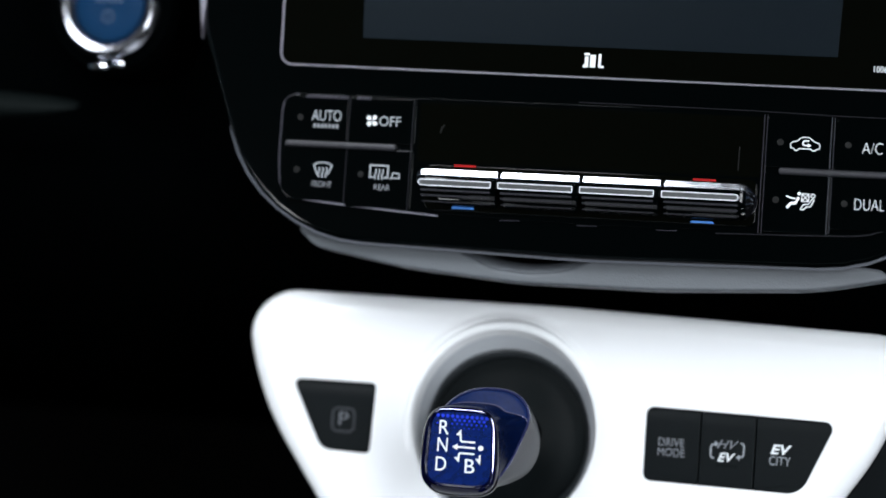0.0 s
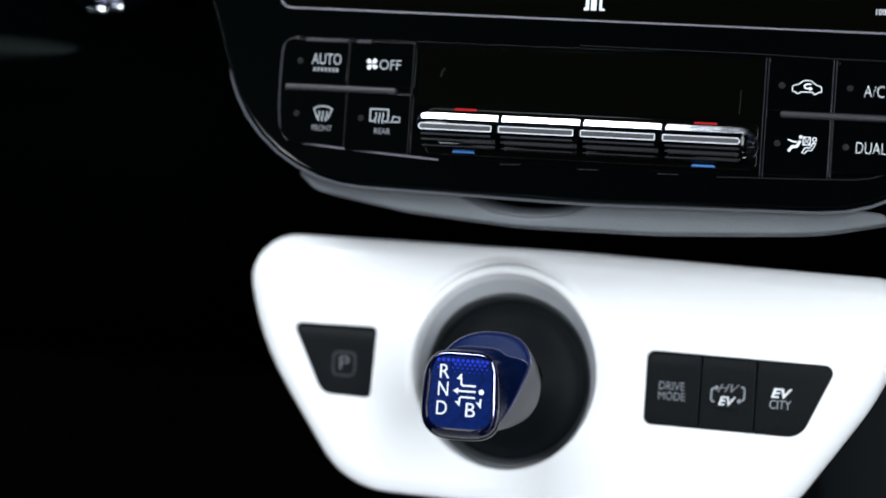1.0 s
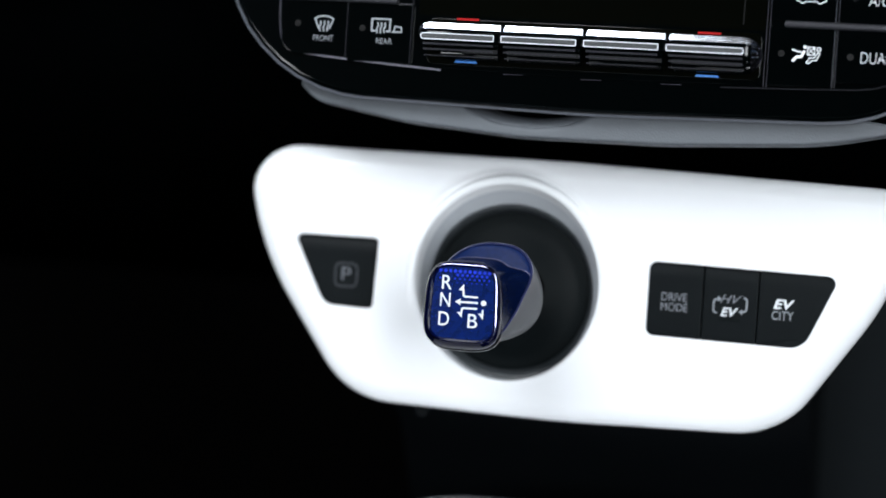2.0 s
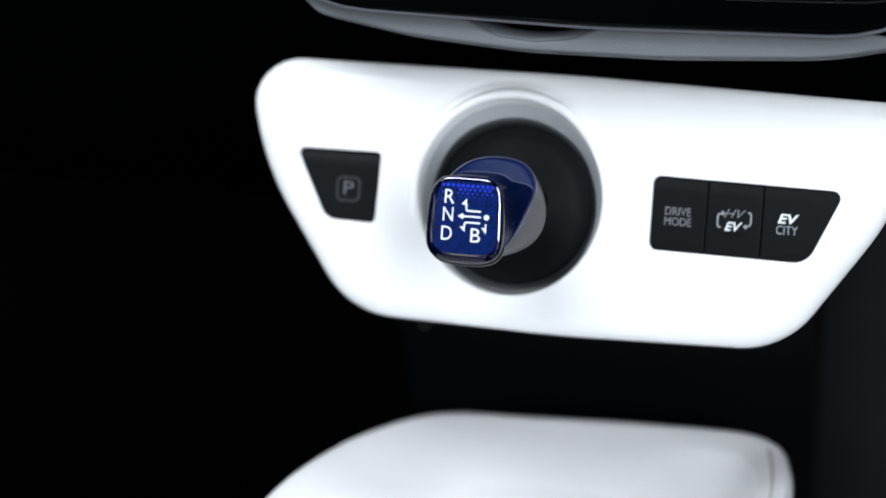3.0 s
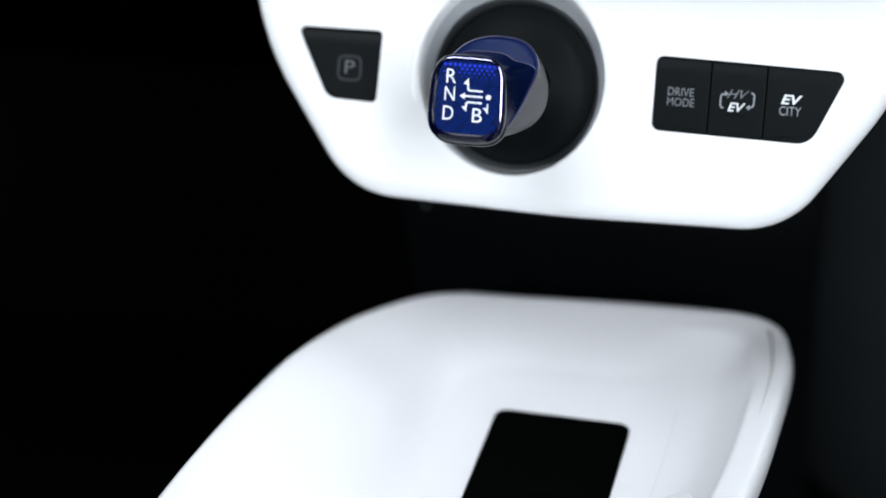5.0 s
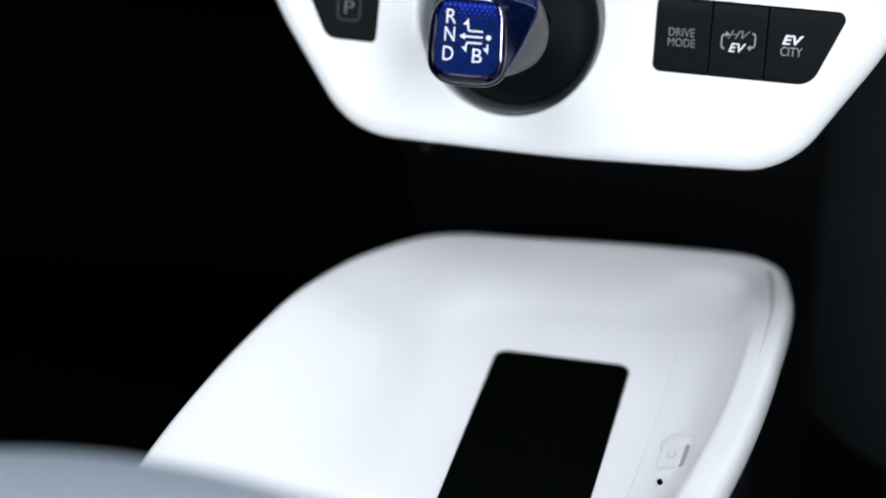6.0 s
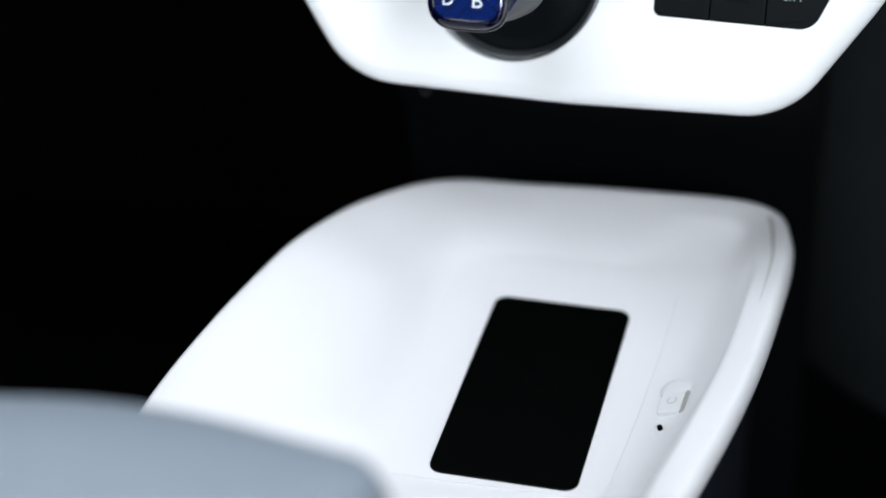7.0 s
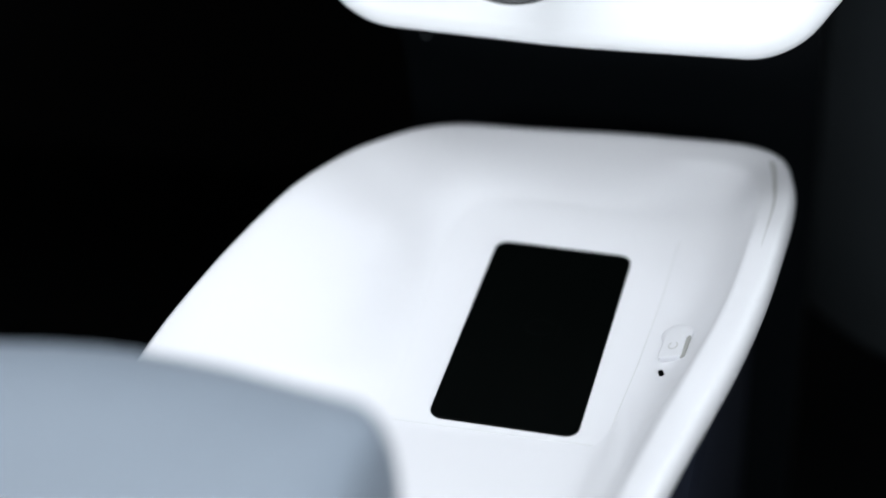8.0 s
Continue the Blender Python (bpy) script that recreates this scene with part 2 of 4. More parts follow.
def lettering(name, words, height, x, y, z, mat, parent, width=0.0, shear=0.0, label="", weight=0.0):
    """Words in the built-in font as a mesh, centred on (x, y), of the given letter height and, if given, width."""
    cu = bpy.data.curves.new(name, "FONT")
    cu.body, cu.shear, cu.offset, cu.extrude = words, shear, weight, 0.004
    cu.resolution_u = 4
    tmp = bpy.data.objects.new(name, cu)
    scene.collection.objects.link(tmp)
    me = bpy.data.meshes.new_from_object(tmp.evaluated_get(bpy.context.evaluated_depsgraph_get()))
    bpy.data.objects.remove(tmp)
    co = np.empty(len(me.vertices) * 3)
    me.vertices.foreach_get("co", co)
    co = co.reshape(-1, 3)
    lo, hi = co.min(0), co.max(0)
    s = height / (hi[1] - lo[1])
    sx = width / (hi[0] - lo[0]) if width else s
    co = (co - (lo + hi) / 2) * (sx, s, 0.01) + (x, y, z)
    co *= SIZE
    me.vertices.foreach_set("co", co.ravel())
    me.update()
    me.materials.clear()
    me.materials.append(mat)
    ob = new(name, me)
    ob.parent = parent
    return tagged(ob, label)


def face_frame(origin, lean):
    """A frame on a face that leans back by so many degrees: x right, y up the face, z out of it."""
    b = radians(lean)
    return Matrix(((1, 0, 0, origin[0]), (0, math.sin(b), -math.cos(b), origin[1]), (0, math.cos(b), math.sin(b), origin[2]), (0, 0, 0, 1)))


def block(bm, x0, x1, y0, y1, z0, z1, bevel=0.004):
    """A box with softened edges."""
    v = bmesh.ops.create_cube(bm, size=1.0, matrix=Matrix.Translation(((x0 + x1) / 2, (y0 + y1) / 2, (z0 + z1) / 2)) @ Matrix.Diagonal((x1 - x0, y1 - y0, z1 - z0, 1)))["verts"]
    es = list({e for k in v for e in k.link_edges})
    if bevel:
        bmesh.ops.bevel(bm, geom=es, offset=bevel, segments=2, affect="EDGES", profile=0.5)
    return bm


mm = 0.001
EYE = Vector((0.1735, -0.993, 0.996))


def nearer(m, k, eye=EYE):
    """The pose m drawn towards the eye point (k under 1) or pushed away from it, with its size in keeping."""
    return Matrix.Translation(eye) @ Matrix.Scale(k, 4) @ Matrix.Translation(-eye) @ m


STACK = nearer(face_frame((0.0, 0.0541, 0.6329), 25), 0.953)
SHIFT = nearer(face_frame((-0.0306, -0.0384, 0.5155), 24), 1.030)
LEVER = nearer(face_frame((-0.0306, -0.0384, 0.5155), 24), 1.003)
CONSOLE = nearer(Matrix.Identity(4), 1.075)
ARM = nearer(Matrix.Identity(4), 0.95)
FLOOR_Z = 0.366

# ---- the cabin round it ----
def wall_with_windows(name, m, w, h, openings, thick, label):
    bm = bmesh.new()
    plate(bm, box_loop(-w / 2, 0, w / 2, h, 0.02, 3), 0, thick, 0.004, [box_loop(*o, 0.03, 4) for o in openings], 2)
    ob = solid(name, bm, SHELL, label, "ceiling" if name == "ceiling" else "wall", "structure", m, shell=True)
    for o in openings:
        pane = plate(bmesh.new(), inset(box_loop(*o, 0.03, 4), -0.003), thick * 0.45, thick * 0.45 + 0.004, 0.0005)
        part("pane", pane, WINDOWGLASS, ob, "tinted window pane", size=1.0).visible_shadow = False
    return ob


wall_with_windows("wall_right", Matrix(((0, 0, 1, 0.72), (1, 0, 0, -0.75), (0, 1, 0, 0.0), (0, 0, 0, 1))), 2.9, 1.10,
                  [(-1.1, 0.74, 0.1, 1.05), (0.2, 0.74, 0.9, 1.05)], 0.04, "dark cabin side wall with window openings")
wall_with_windows("wall_left", Matrix(((0, 0, 1, -0.76), (1, 0, 0, -0.75), (0, 1, 0, 0.0), (0, 0, 0, 1))), 2.9, 1.10,
                  [(-1.1, 0.74, 0.1, 1.05), (0.2, 0.74, 0.9, 1.05)], 0.04, "dark cabin side wall with window openings")
wall_with_windows("wall_rear", Matrix(((1, 0, 0, 0), (0, 0, -1, -2.16), (0, 1, 0, 0.0), (0, 0, 0, 1))), 1.44, 1.10,
                  [(-0.5, 0.74, 0.5, 1.04)], 0.04, "dark cabin rear wall with a window opening")
wall_with_windows("wall_front", Matrix(((1, 0, 0, 0), (0, 0, -1, 0.70), (0, 1, 0, 0.0), (0, 0, 0, 1))), 1.44, 1.10,
                  [(-0.6, 0.90, 0.6, 1.06)], 0.04, "dark front bulkhead with the windscreen opening")
# roof openings are added to fit the two fill lamps
wall_with_windows("ceiling", Matrix(((1, 0, 0, 0), (0, 1, 0, -2.2), (0, 0, 1, 1.10), (0, 0, 0, 1))), 1.52, 2.9,
                  [(-0.37, 1.87, -0.01, 2.12), (0.22, 1.27, 0.52, 1.90)], 0.03, "dark headlining, unseen, with openings added for the roof lamps")
solid("floor", block(bmesh.new(), -0.76, 0.76, -2.2, 0.7, -0.03, 0.0, 0.002), CARPET, "dark carpeted cabin floor", "floor", "structure", shell=True)

# dashboard: a deep black body behind the centre stack, its lower edge curling under
bm = bmesh.new()
prof = [(0.62, 0.30), (0.30, 0.34), (0.16, 0.46), (0.105, 0.55), (0.090, 0.60), (0.105, 0.66), (0.19, 0.84), (0.25, 0.885), (0.40, 0.90), (0.66, 0.90), (0.66, 0.30)]
loft(bm, [[(x, y, z) for y, z in prof] for x in (-1.02, 1.02)])
solid("dashboard", bm, BLACK, "black soft-grained dashboard body", "dashboard", "structure", angle=50)

# centre pillar that carries the gear panel and runs down to the tunnel
bm = bmesh.new()
prof = [(0.010, 0.450), (0.036, 0.505), (0.11, 0.510), (0.16, 0.52), (0.20, 0.36), (0.20, -0.335), (0.14, -0.335), (0.115, 0.25), (0.085, 0.36)]
loft(bm, [[(x, y, z) for y, z in prof] for x in (-0.125, 0.125)])
solid("center_pillar", bm, PILLAR, "black plastic pillar behind the gear panel", "pillar", "structure", angle=50)
part("screw_cap", plate(bmesh.new(), circle(0.004, 20), 0, 0.002, 0.0006), PILLAR, None)
cap = bpy.data.objects["screw_cap"]
cap.matrix_world = to_size(face_frame((-0.084, -0.018, 0.428), 24))
tagged(cap, "small dark screw cap under the gear panel", "cap")

# tunnel under the tray, and kick panel of the passenger footwell
bm = bmesh.new()
block(bm, -0.105, 0.095, -0.95, 0.12, -0.337, 0.296, 0.012)
solid("console_tunnel", bm, TUNNEL, "black console tunnel under the white tray", "console", "structure")
bm = bmesh.new()
rings = []
for k in range(15):
    x = 0.105 + 0.0135 * k
    y = 0.15 + 0.10 * max(0.0, (0.255 - x) / 0.15) ** 2
    low = 0.092 + 0.03 * max(0.0, (x - 0.20) / 0.1)
    rings.append([(x, y + 0.004, low), (x, y, low + 0.006), (x, y - 0.004, 0.25), (x, y, 0.41), (x, y + 0.02, 0.41), (x, y + 0.02, low)])
loft(bm, rings)
solid("kick_panel", bm, KICK, "dark grey moulded panel in the footwell", "panel", "structure", angle=60)


# ---- centre stack: bezel, screen, climate controls ----
def mil(corners):
    return rounded([(x * mm, y * mm, r * mm) for x, y, r in corners])


bezel = thing("center_stack_bezel", STACK, "piano-black centre stack bezel with a bright line along its edge", "bezel")
bezel_loop = mil([(-185.6, -45.5, 108), (0, -49.5, 900), (185.6, -45.5, 108), (226.2, 72, 60), (231, 136, 20), (-231, 136, 20), (-226.2, 72, 60)])
part("bezel_face", plate(bmesh.new(), bezel_loop, -0.030, 0.0, 0.003), PIANO, bezel)
# reflection along the lower bezel edge, drawn as a strip that fades out upwards
rim = [Vector((-0.2058, 0.0170)), *[p for p in bezel_loop if p.y < 0.014], Vector((0.2058, 0.0170))]
bm = strip(bmesh.new(), rim, 0.0014, -0.0032, False, 0.0024)
for v in bm.verts:
    v.co.x -= math.copysign(0.0009 * min(1.0, max(0.0, (v.co.y + 0.012) / 0.024)), v.co.x)
part("edge_reflection", bm, EDGE, bezel, "thin bright line, the bezel edge's reflection as a strip")

# highlight on the upper bezel edge, built as a tapering bright strip
for s in (1, -1):
    part("bezel_glint", plate(bmesh.new(), [Vector((s * x * mm, y * mm)) for x, y in ((-225.4, 64), (-224.8, 86), (-224.6, 134), (-229.6, 134), (-228.8, 86), (-226.2, 64))][::s], -0.002, 0.0012, 0.0006), SURROUND, bezel, "slim tapering bright strip, a highlight of the bezel edge")

screen = thing("touchscreen", STACK, "switched-off glossy black touchscreen with a silver surround", "screen")
part("cover_glass", plate(bmesh.new(), mil([(-177.5, 51.6, 6), (177.5, 49.2, 6), (179, 132, 6), (-179, 132, 6)]), 0.0, 0.0012, 0.0005), GLASS_BLACK, screen)
part("display_area", plate(bmesh.new(), mil([(-131.5, 67.2, 0.5), (128.4, 65.6, 0.5), (130.5, 130, 0.5), (-134, 130, 0.5)]), 0.0012, 0.0015, 0.0001), SCREEN, screen,
     "dull blue-grey unlit display")
part("surround_trim", strip(bmesh.new(), inset(mil([(-177.5, 51.6, 6), (177.5, 49.2, 6), (179, 132, 6), (-179, 132, 6)]), -0.0006), 0.0009, 0.0, True, 0.0014), SURROUND, screen)
bm = bmesh.new()
for x, y, w, h in ((-5.3, 58.4, 1.9, 6.0), (-6.3, 56.0, 1.6, 1.6), (-5.2, 62.6, 2.9, 1.2), (-1.9, 58.8, 3.0, 6.9), (1.9, 59.2, 1.5, 7.4), (2.8, 55.9, 2.8, 1.2)):
    bar(bm, x * mm, y * mm, w * mm, h * mm, 0.0013)
part("brand_mark", bm, PRINT, screen, "small white brand mark")
lettering("model_number", "10062", 3.2 * mm, 152.0 * mm, 60.0 * mm, 0.0014, PRINT, screen, 9.0 * mm)

climate = thing("climate_panel", STACK, "glossy black climate control panel with chrome toggles", "climate control")
clim_loop = mil([(-173.5, -23, 12), (-90, -28.0, 300), (0, -30, 600), (90, -28.6, 300), (173.5, -23, 12), (176, 34.5, 9), (-176, 35.0, 9)])
part("panel_face", plate(bmesh.new(), clim_loop, 0.0, 0.0008, 0.0001), PIANO, climate)
border = inset(clim_loop, -0.0005)


def border_line(name, pts, w, mat, label=""):
    return part(name, strip(bmesh.new(), [(x * mm, y * mm) for x, y in pts], w * mm, 0.0003, False, 0.0009), mat, climate, label)


# one border in pieces, each coloured as brightly as it reflects there
border_line("upper_border", [(-8, 36.2), (20, 36.0), (85, 35.5), (128, 34.5), (165, 34.2), (172, 31)], 0.45, BORDER)
border_line("side_border", [(-166, 34.6), (-171.4, 33.0), (-174.2, 30), (-175.0, 26.4), (-175.2, 12), (-174.9, -3.2), (-174.2, -11), (-173.2, -15.8), (-171.6, -19.4), (-168.9, -21.9), (-166, -23.4)], 0.9, SIDELINE, "side border line, coloured dim for its weak reflection")
border_line("lower_border", [(-166, -23.4), (-160, -24.1), (-150, -25.1), (-136, -26.2), (-120, -27.3), (-104, -28.3), (-92, -29.0), (-82, -29.6)], 1.0, LOWLINE, "lower border line, coloured bright for its strong reflection")
border_line("lower_edge", [(70, -30.9), (78, -30.6), (110, -29.8), (141.6, -28.6), (150, -27.4), (158.5, -24.7)], 0.6, BORDER)
part("display_window", plate(bmesh.new(), box_loop(-0.096, 0.0, 0.0915, 0.0325, 0.001), 0.0006, 0.00082, 0.00001), GLASS_BLACK, climate, "blank black readout window")
part("readout_edge", strip(bmesh.new(), [(0.0798, 0.003), (0.0800, 0.016)], 0.0006, 0.0011), FAINT, climate)
bm = bmesh.new()
strip(bm, [(-0.0835, 0.016), (-0.0830, 0.019), (-0.0815, 0.0205)], 0.0008, 0.0011)
part("readout_corner", bm, FAINT, climate)

BTN_Z = 0.0020
for u0, u1, v0, v1 in ((-173.3, -137.3, 9.2, 33.4), (-135.7, -98.3, 9.2, 33.4), (-172.6, -136.2, -24.2, 4.6), (-134.8, -98.3, -26.6, 4.6),
                       (94.4, 128.8, 6.2, 32.2), (130.4, 173.5, 6.2, 32.2), (94.2, 128.2, -28.0, 2.8), (129.6, 172.6, -25.0, 2.8)):
    r = (5, 1) if u0 < -150 else (1, 5) if u0 > 125 else (1, 1)
    top = v0 > 0
    loop = mil([(u0, v0, 1 if top else 2 * r[0] - 1), (u1, v0, 1 if top else 2 * r[1] - 1), (u1, v1, r[1] if top else 1), (u0, v1, r[0] if top else 1)])
    part("climate_button", plate(bmesh.new(), inset(loop, -0.0004), 0.0006, BTN_Z, 0.00025), PIANO, climate)
buttons = [o for o in climate.children if o.name.startswith("climate_button")]
auto_b, off_b, front_b, rear_b, recirc_b, ac_b, flow_b, dual_b = buttons
for u, v0, w, mat in ((-135.9, -25.6, 0.6, BORDER), (-99.4, -28.0, 0.6, BORDER), (92.3, -29.6, 0.25, SIDELINE), (93.9, -29.6, 0.25, SIDELINE), (127.6, -28.4, 0.28, EDGE), (129.1, -28.4, 0.25, SIDELINE)):
    part("separator", strip(bmesh.new(), [(u * mm, v0 * mm), (u * mm, 33.5 * mm)], w * mm, 0.0008, thick=0.0014), mat, climate)
for u0, u1, v in ((-171.6, -107.5, 6.7), (101.2, 172, 4.0)):
    bm = bmesh.new()
    plate(bm, box_loop(u0 * mm, (v - 1.9) * mm, u1 * mm, (v + 1.7) * mm, 0.0016), 0.0006, 0.0042, 0.0012)
    part("divider_bar", bm, DIVIDER, climate, "satin silver divider bar")
part("tick_line", strip(bmesh.new(), [(-0.1070, 0.0053), (-0.0995, 0.0053)], 0.0006, 0.0008, thick=0.001), DARKCHROME, climate)


def indicator(parent, u, v):
    bm = bmesh.new()
    plate(bm, circle(1.8 * mm, 16, u * mm, v * mm), BTN_Z - 0.0004, BTN_Z + 0.0002, 0.0002)
    part("indicator_lens", bm, LENS, parent)


for b, u, v in ((auto_b, -164, 21.3), (front_b, -164, -8.0), (rear_b, -127, -9.0), (recirc_b, 101.2, 19.2), (ac_b, 136.6, 19.2), (flow_b, 100.6, -11.5), (dual_b, 136.2, -11.8)):
    indicator(b, u, v)
Z = BTN_Z + 0.0001
lettering("auto_lettering", "AUTO", 6.2 * mm, -148.9 * mm, 22.9 * mm, Z, MIDPRINT, auto_b, 17.0 * mm)
bm = bmesh.new()
for k in range(7):
    bar(bm, (-155.4 + 2.15 * k) * mm, 17.0 * mm, 1.5 * mm, 2.2 * mm, Z)
part("small_caption", bm, GREYPRINT, auto_b)
lettering("off_lettering", "OFF", 5.6 * mm, -112.4 * mm, 21.1 * mm, Z, MIDPRINT, off_b, 12.2 * mm)
bm = bmesh.new()
for k in range(4):
    a = 52 + 90 * k
    c = Vector((-122.7, 21.1))
    patch(bm, [tuple((c + Vector((r * math.cos(radians(a + d)), r * math.sin(radians(a + d))))) * mm) for r, d in ((0.35, 0), (2.4, -36), (3.5, -16), (3.7, 10), (2.6, 30))], Z)
part("fan_symbol", bm, PRINT, off_b)
# windscreen symbol
bm = bmesh.new()
cx, cy = -148.9, -8.2
strip(bm, [((cx + x) * mm, (cy + y) * mm) for x, y in ((-3.0, -2.2), (-5.2, 3.2), (-3.2, 4.4), (0, 4.9), (3.2, 4.4), (5.2, 3.2), (3.0, -2.2))], 0.8 * mm, Z)
for k in (-2, 0, 2):
    strip(bm, [((cx + k) * mm, (cy - 3.6) * mm), ((cx + k * 1.1 - 0.5) * mm, (cy - 1.6) * mm), ((cx + k * 1.1 + 0.4) * mm, (cy + 0.2) * mm), ((cx + k * 1.1) * mm, (cy + 2.2) * mm)], 0.75 * mm, Z + 0.00003)
part("windscreen_symbol", bm, MIDPRINT, front_b)
lettering("front_lettering", "FRONT", 3.2 * mm, -148.9 * mm, -15.5 * mm, Z, GREYPRINT, front_b, 11.5 * mm)
bm = bmesh.new()
cx, cy = -116.5, -7.2
strip(bm, [((cx + x) * mm, (cy + y) * mm) for x, y in ((-2.8, -3.0), (-5.2, -3.0), (-5.2, 3.6), (5.0, 3.6), (5.0, -3.0), (2.8, -3.0))], 0.9 * mm, Z)
for k in (-2, 0, 2):
    strip(bm, [((cx + k) * mm, (cy - 4.2) * mm), ((cx + k - 0.4) * mm, (cy - 2.0) * mm), ((cx + k + 0.4) * mm, cy * mm), ((cx + k) * mm, (cy + 1.8) * mm)], 0.75 * mm, Z + 0.00003)
strip(bm, [((cx + x) * mm, (cy + y) * mm) for x, y in ((6.2, -3.6), (7.4, -2.8), (7.8, -0.2), (11.4, -0.4), (11.6, -3.0), (7.6, -3.2))], 0.7 * mm, Z)
part("rear_window_symbol", bm, MIDPRINT, rear_b)
lettering("rear_lettering", "REAR", 3.2 * mm, -114.4 * mm, -15.6 * mm, Z, GREYPRINT, rear_b, 9 * mm)
# car outline with a returning arrow
bm = bmesh.new()
cx, cy = 114.3, 18.5
car = [(-8, -2.2), (-8.3, 0.2), (-7.4, 1.2), (-4.6, 1.8), (-2.6, 3.6), (-0.5, 4.1), (2.2, 3.9), (4.2, 2.4), (5.4, 1.5), (7.8, 0.9), (8.4, -0.4), (8.2, -2.2),
       (6.6, -2.4), (5.6, -3.4), (4.2, -3.4), (3.4, -2.4), (-3.4, -2.4), (-4.3, -3.4), (-5.7, -3.4), (-6.5, -2.4)]
strip(bm, [((cx + 0.92 * x) * mm, (cy + 0.95 * y) * mm) for x, y in car], 0.46 * mm, Z, True)
strip(bm, [((cx + 0.92 * x) * mm, (cy + 0.95 * y) * mm) for x, y in [(2.2, 2.0)] + [(1.0, 2.1), (-0.6, 2.0), (-1.4, 1.0), (-1.2, 0.0), (-0.4, -0.5), (1.6, -0.5)]], 0.75 * mm, Z + 0.00003)
patch(bm, [((cx + 0.92 * x) * mm, (cy + 0.95 * y) * mm) for x, y in ((1.4, 0.8), (1.4, -1.8), (3.4, -0.5))][::-1], Z + 0.00003)
part("recirculation_symbol", bm, PRINT, recirc_b)
lettering("ac_lettering", "A/C", 5.9 * mm, 149.2 * mm, 18.0 * mm, Z, PRINT, ac_b, 10.6 * mm, weight=-0.022)
lettering("dual_lettering", "DUAL", 5.8 * mm, 149.3 * mm, -11.8 * mm, Z, PRINT, dual_b, 15.4 * mm, weight=-0.022)
# seated figures of the air flow symbol, reduced to lines
bm = bmesh.new()
cx, cy = 113.6, -11.6
strip(bm, [((cx + 0.9 * x) * mm, (cy + 0.95 * y) * mm) for x, y in ((-8.4, 2.6), (-5.4, 1.6), (-3.0, 1.4))], 0.8 * mm, Z)
strip(bm, [((cx + 0.9 * x) * mm, (cy + 0.95 * y) * mm) for x, y in ((-7.8, -4.0), (-5.6, -1.4), (-3.0, -1.2), (-1.0, 2.2))], 1.45 * mm, Z + 0.00003)
patch(bm, circle(0.95 * mm, 12, (cx - 0.9) * mm, (cy + 4.0) * mm), Z)
strip(bm, [((cx + 0.9 * x) * mm, (cy + 0.95 * y) * mm) for x, y in ((0.6, 0.0), (4.6, 0.0), (4.6, 4.2), (0.6, 4.2))], 0.5 * mm, Z, True)
strip(bm, [((cx + 0.54) * mm, cy * mm), ((cx + 4.14) * mm, (cy + 4.0) * mm)], 0.4 * mm, Z + 0.00003)
strip(bm, [((cx + 4.14) * mm, cy * mm), ((cx + 0.54) * mm, (cy + 4.0) * mm)], 0.4 * mm, Z + 0.00006)
strip(bm, [((cx + 0.9 * x) * mm, (cy + 0.95 * y) * mm) for x, y in ((0.2, -4.4), (2.0, -1.6), (4.6, -1.6), (6.6, 1.4), (7.8, 0.8), (5.8, -3.0), (3.4, -3.0), (1.8, -4.8))], 0.5 * mm, Z, True)
strip(bm, [(p[0], p[1]) for p in arc((cx + 6.3) * mm, (cy + 3.0) * mm, 1.0 * mm, 1.0 * mm, 0, 330, 10)], 0.5 * mm, Z, True)
part("air_flow_symbol", bm, PRINT, flow_b)
for u, v, mat, name in ((-68.4, -1.6, RED, "warm_mark"), (62.4, -2.8, RED, "warm_mark")):
    part(name, bar(bmesh.new(), u * mm, v * mm, 12.2 * mm, 1.1 * mm, 0.0018), mat, climate, "small red warm mark")
for u, v in ((-68.0, -24.7), (62.6, -25.4)):
    part("cool_mark", patch(bmesh.new(), [((u + x) * mm, (v + y) * mm) for x, y in ((-6.4, -0.55), (6.4, -0.55), (5.6, 0.55), (-5.6, 0.55))], 0.0018), BLUEMARK, climate, "small blue cool mark")
for u, v in ((-41.8, -30.1), (0.8, -30.7), (44.0, -30.8)):
    part("lower_tick", strip(bmesh.new(), [((u - 5.6) * mm, (v - 0.1) * mm), ((u - 2.0) * mm, v * mm), ((u + 5.6) * mm, (v + 0.15) * mm)], 0.3 * mm, 0.0008), SIDELINE, climate)
# reflections on the upper button edges, added as dim strips
for u0, u1 in ((-162.3, -137.0), (-133.0, -124.0)):
    bm = plate(bmesh.new(), mil([(u0, 32.3, 0.8), (u1, 32.3, 0.3), (u1, 34.3, 0.3), (u0 + 1.5, 34.3, 0.8)]), 0.0006, 0.0023, 0.0004)
    part("upper_glint_edge", bm, SIDELINE, climate, "dim strip on the button tops, a reflection made as a part")

TOGGLE = [(-4.4, 0.6), (-4.7, 9.6), (-5.1, 10.5), (-6.6, 11.05), (-8.0, 11.35), (-8.6, 10.9), (-9.3, 11.0), (-9.8, 12.0), (-14.4, 12.0), (-14.9, 11.2), (-15.4, 11.6), (-17.2, 10.6), (-17.6, 9.8),
          (-18.2, 9.9), (-20.2, 8.4), (-20.6, 7.6), (-21.2, 7.6), (-23.2, 5.2), (-23.8, 3.6), (-23.8, 0.6)]


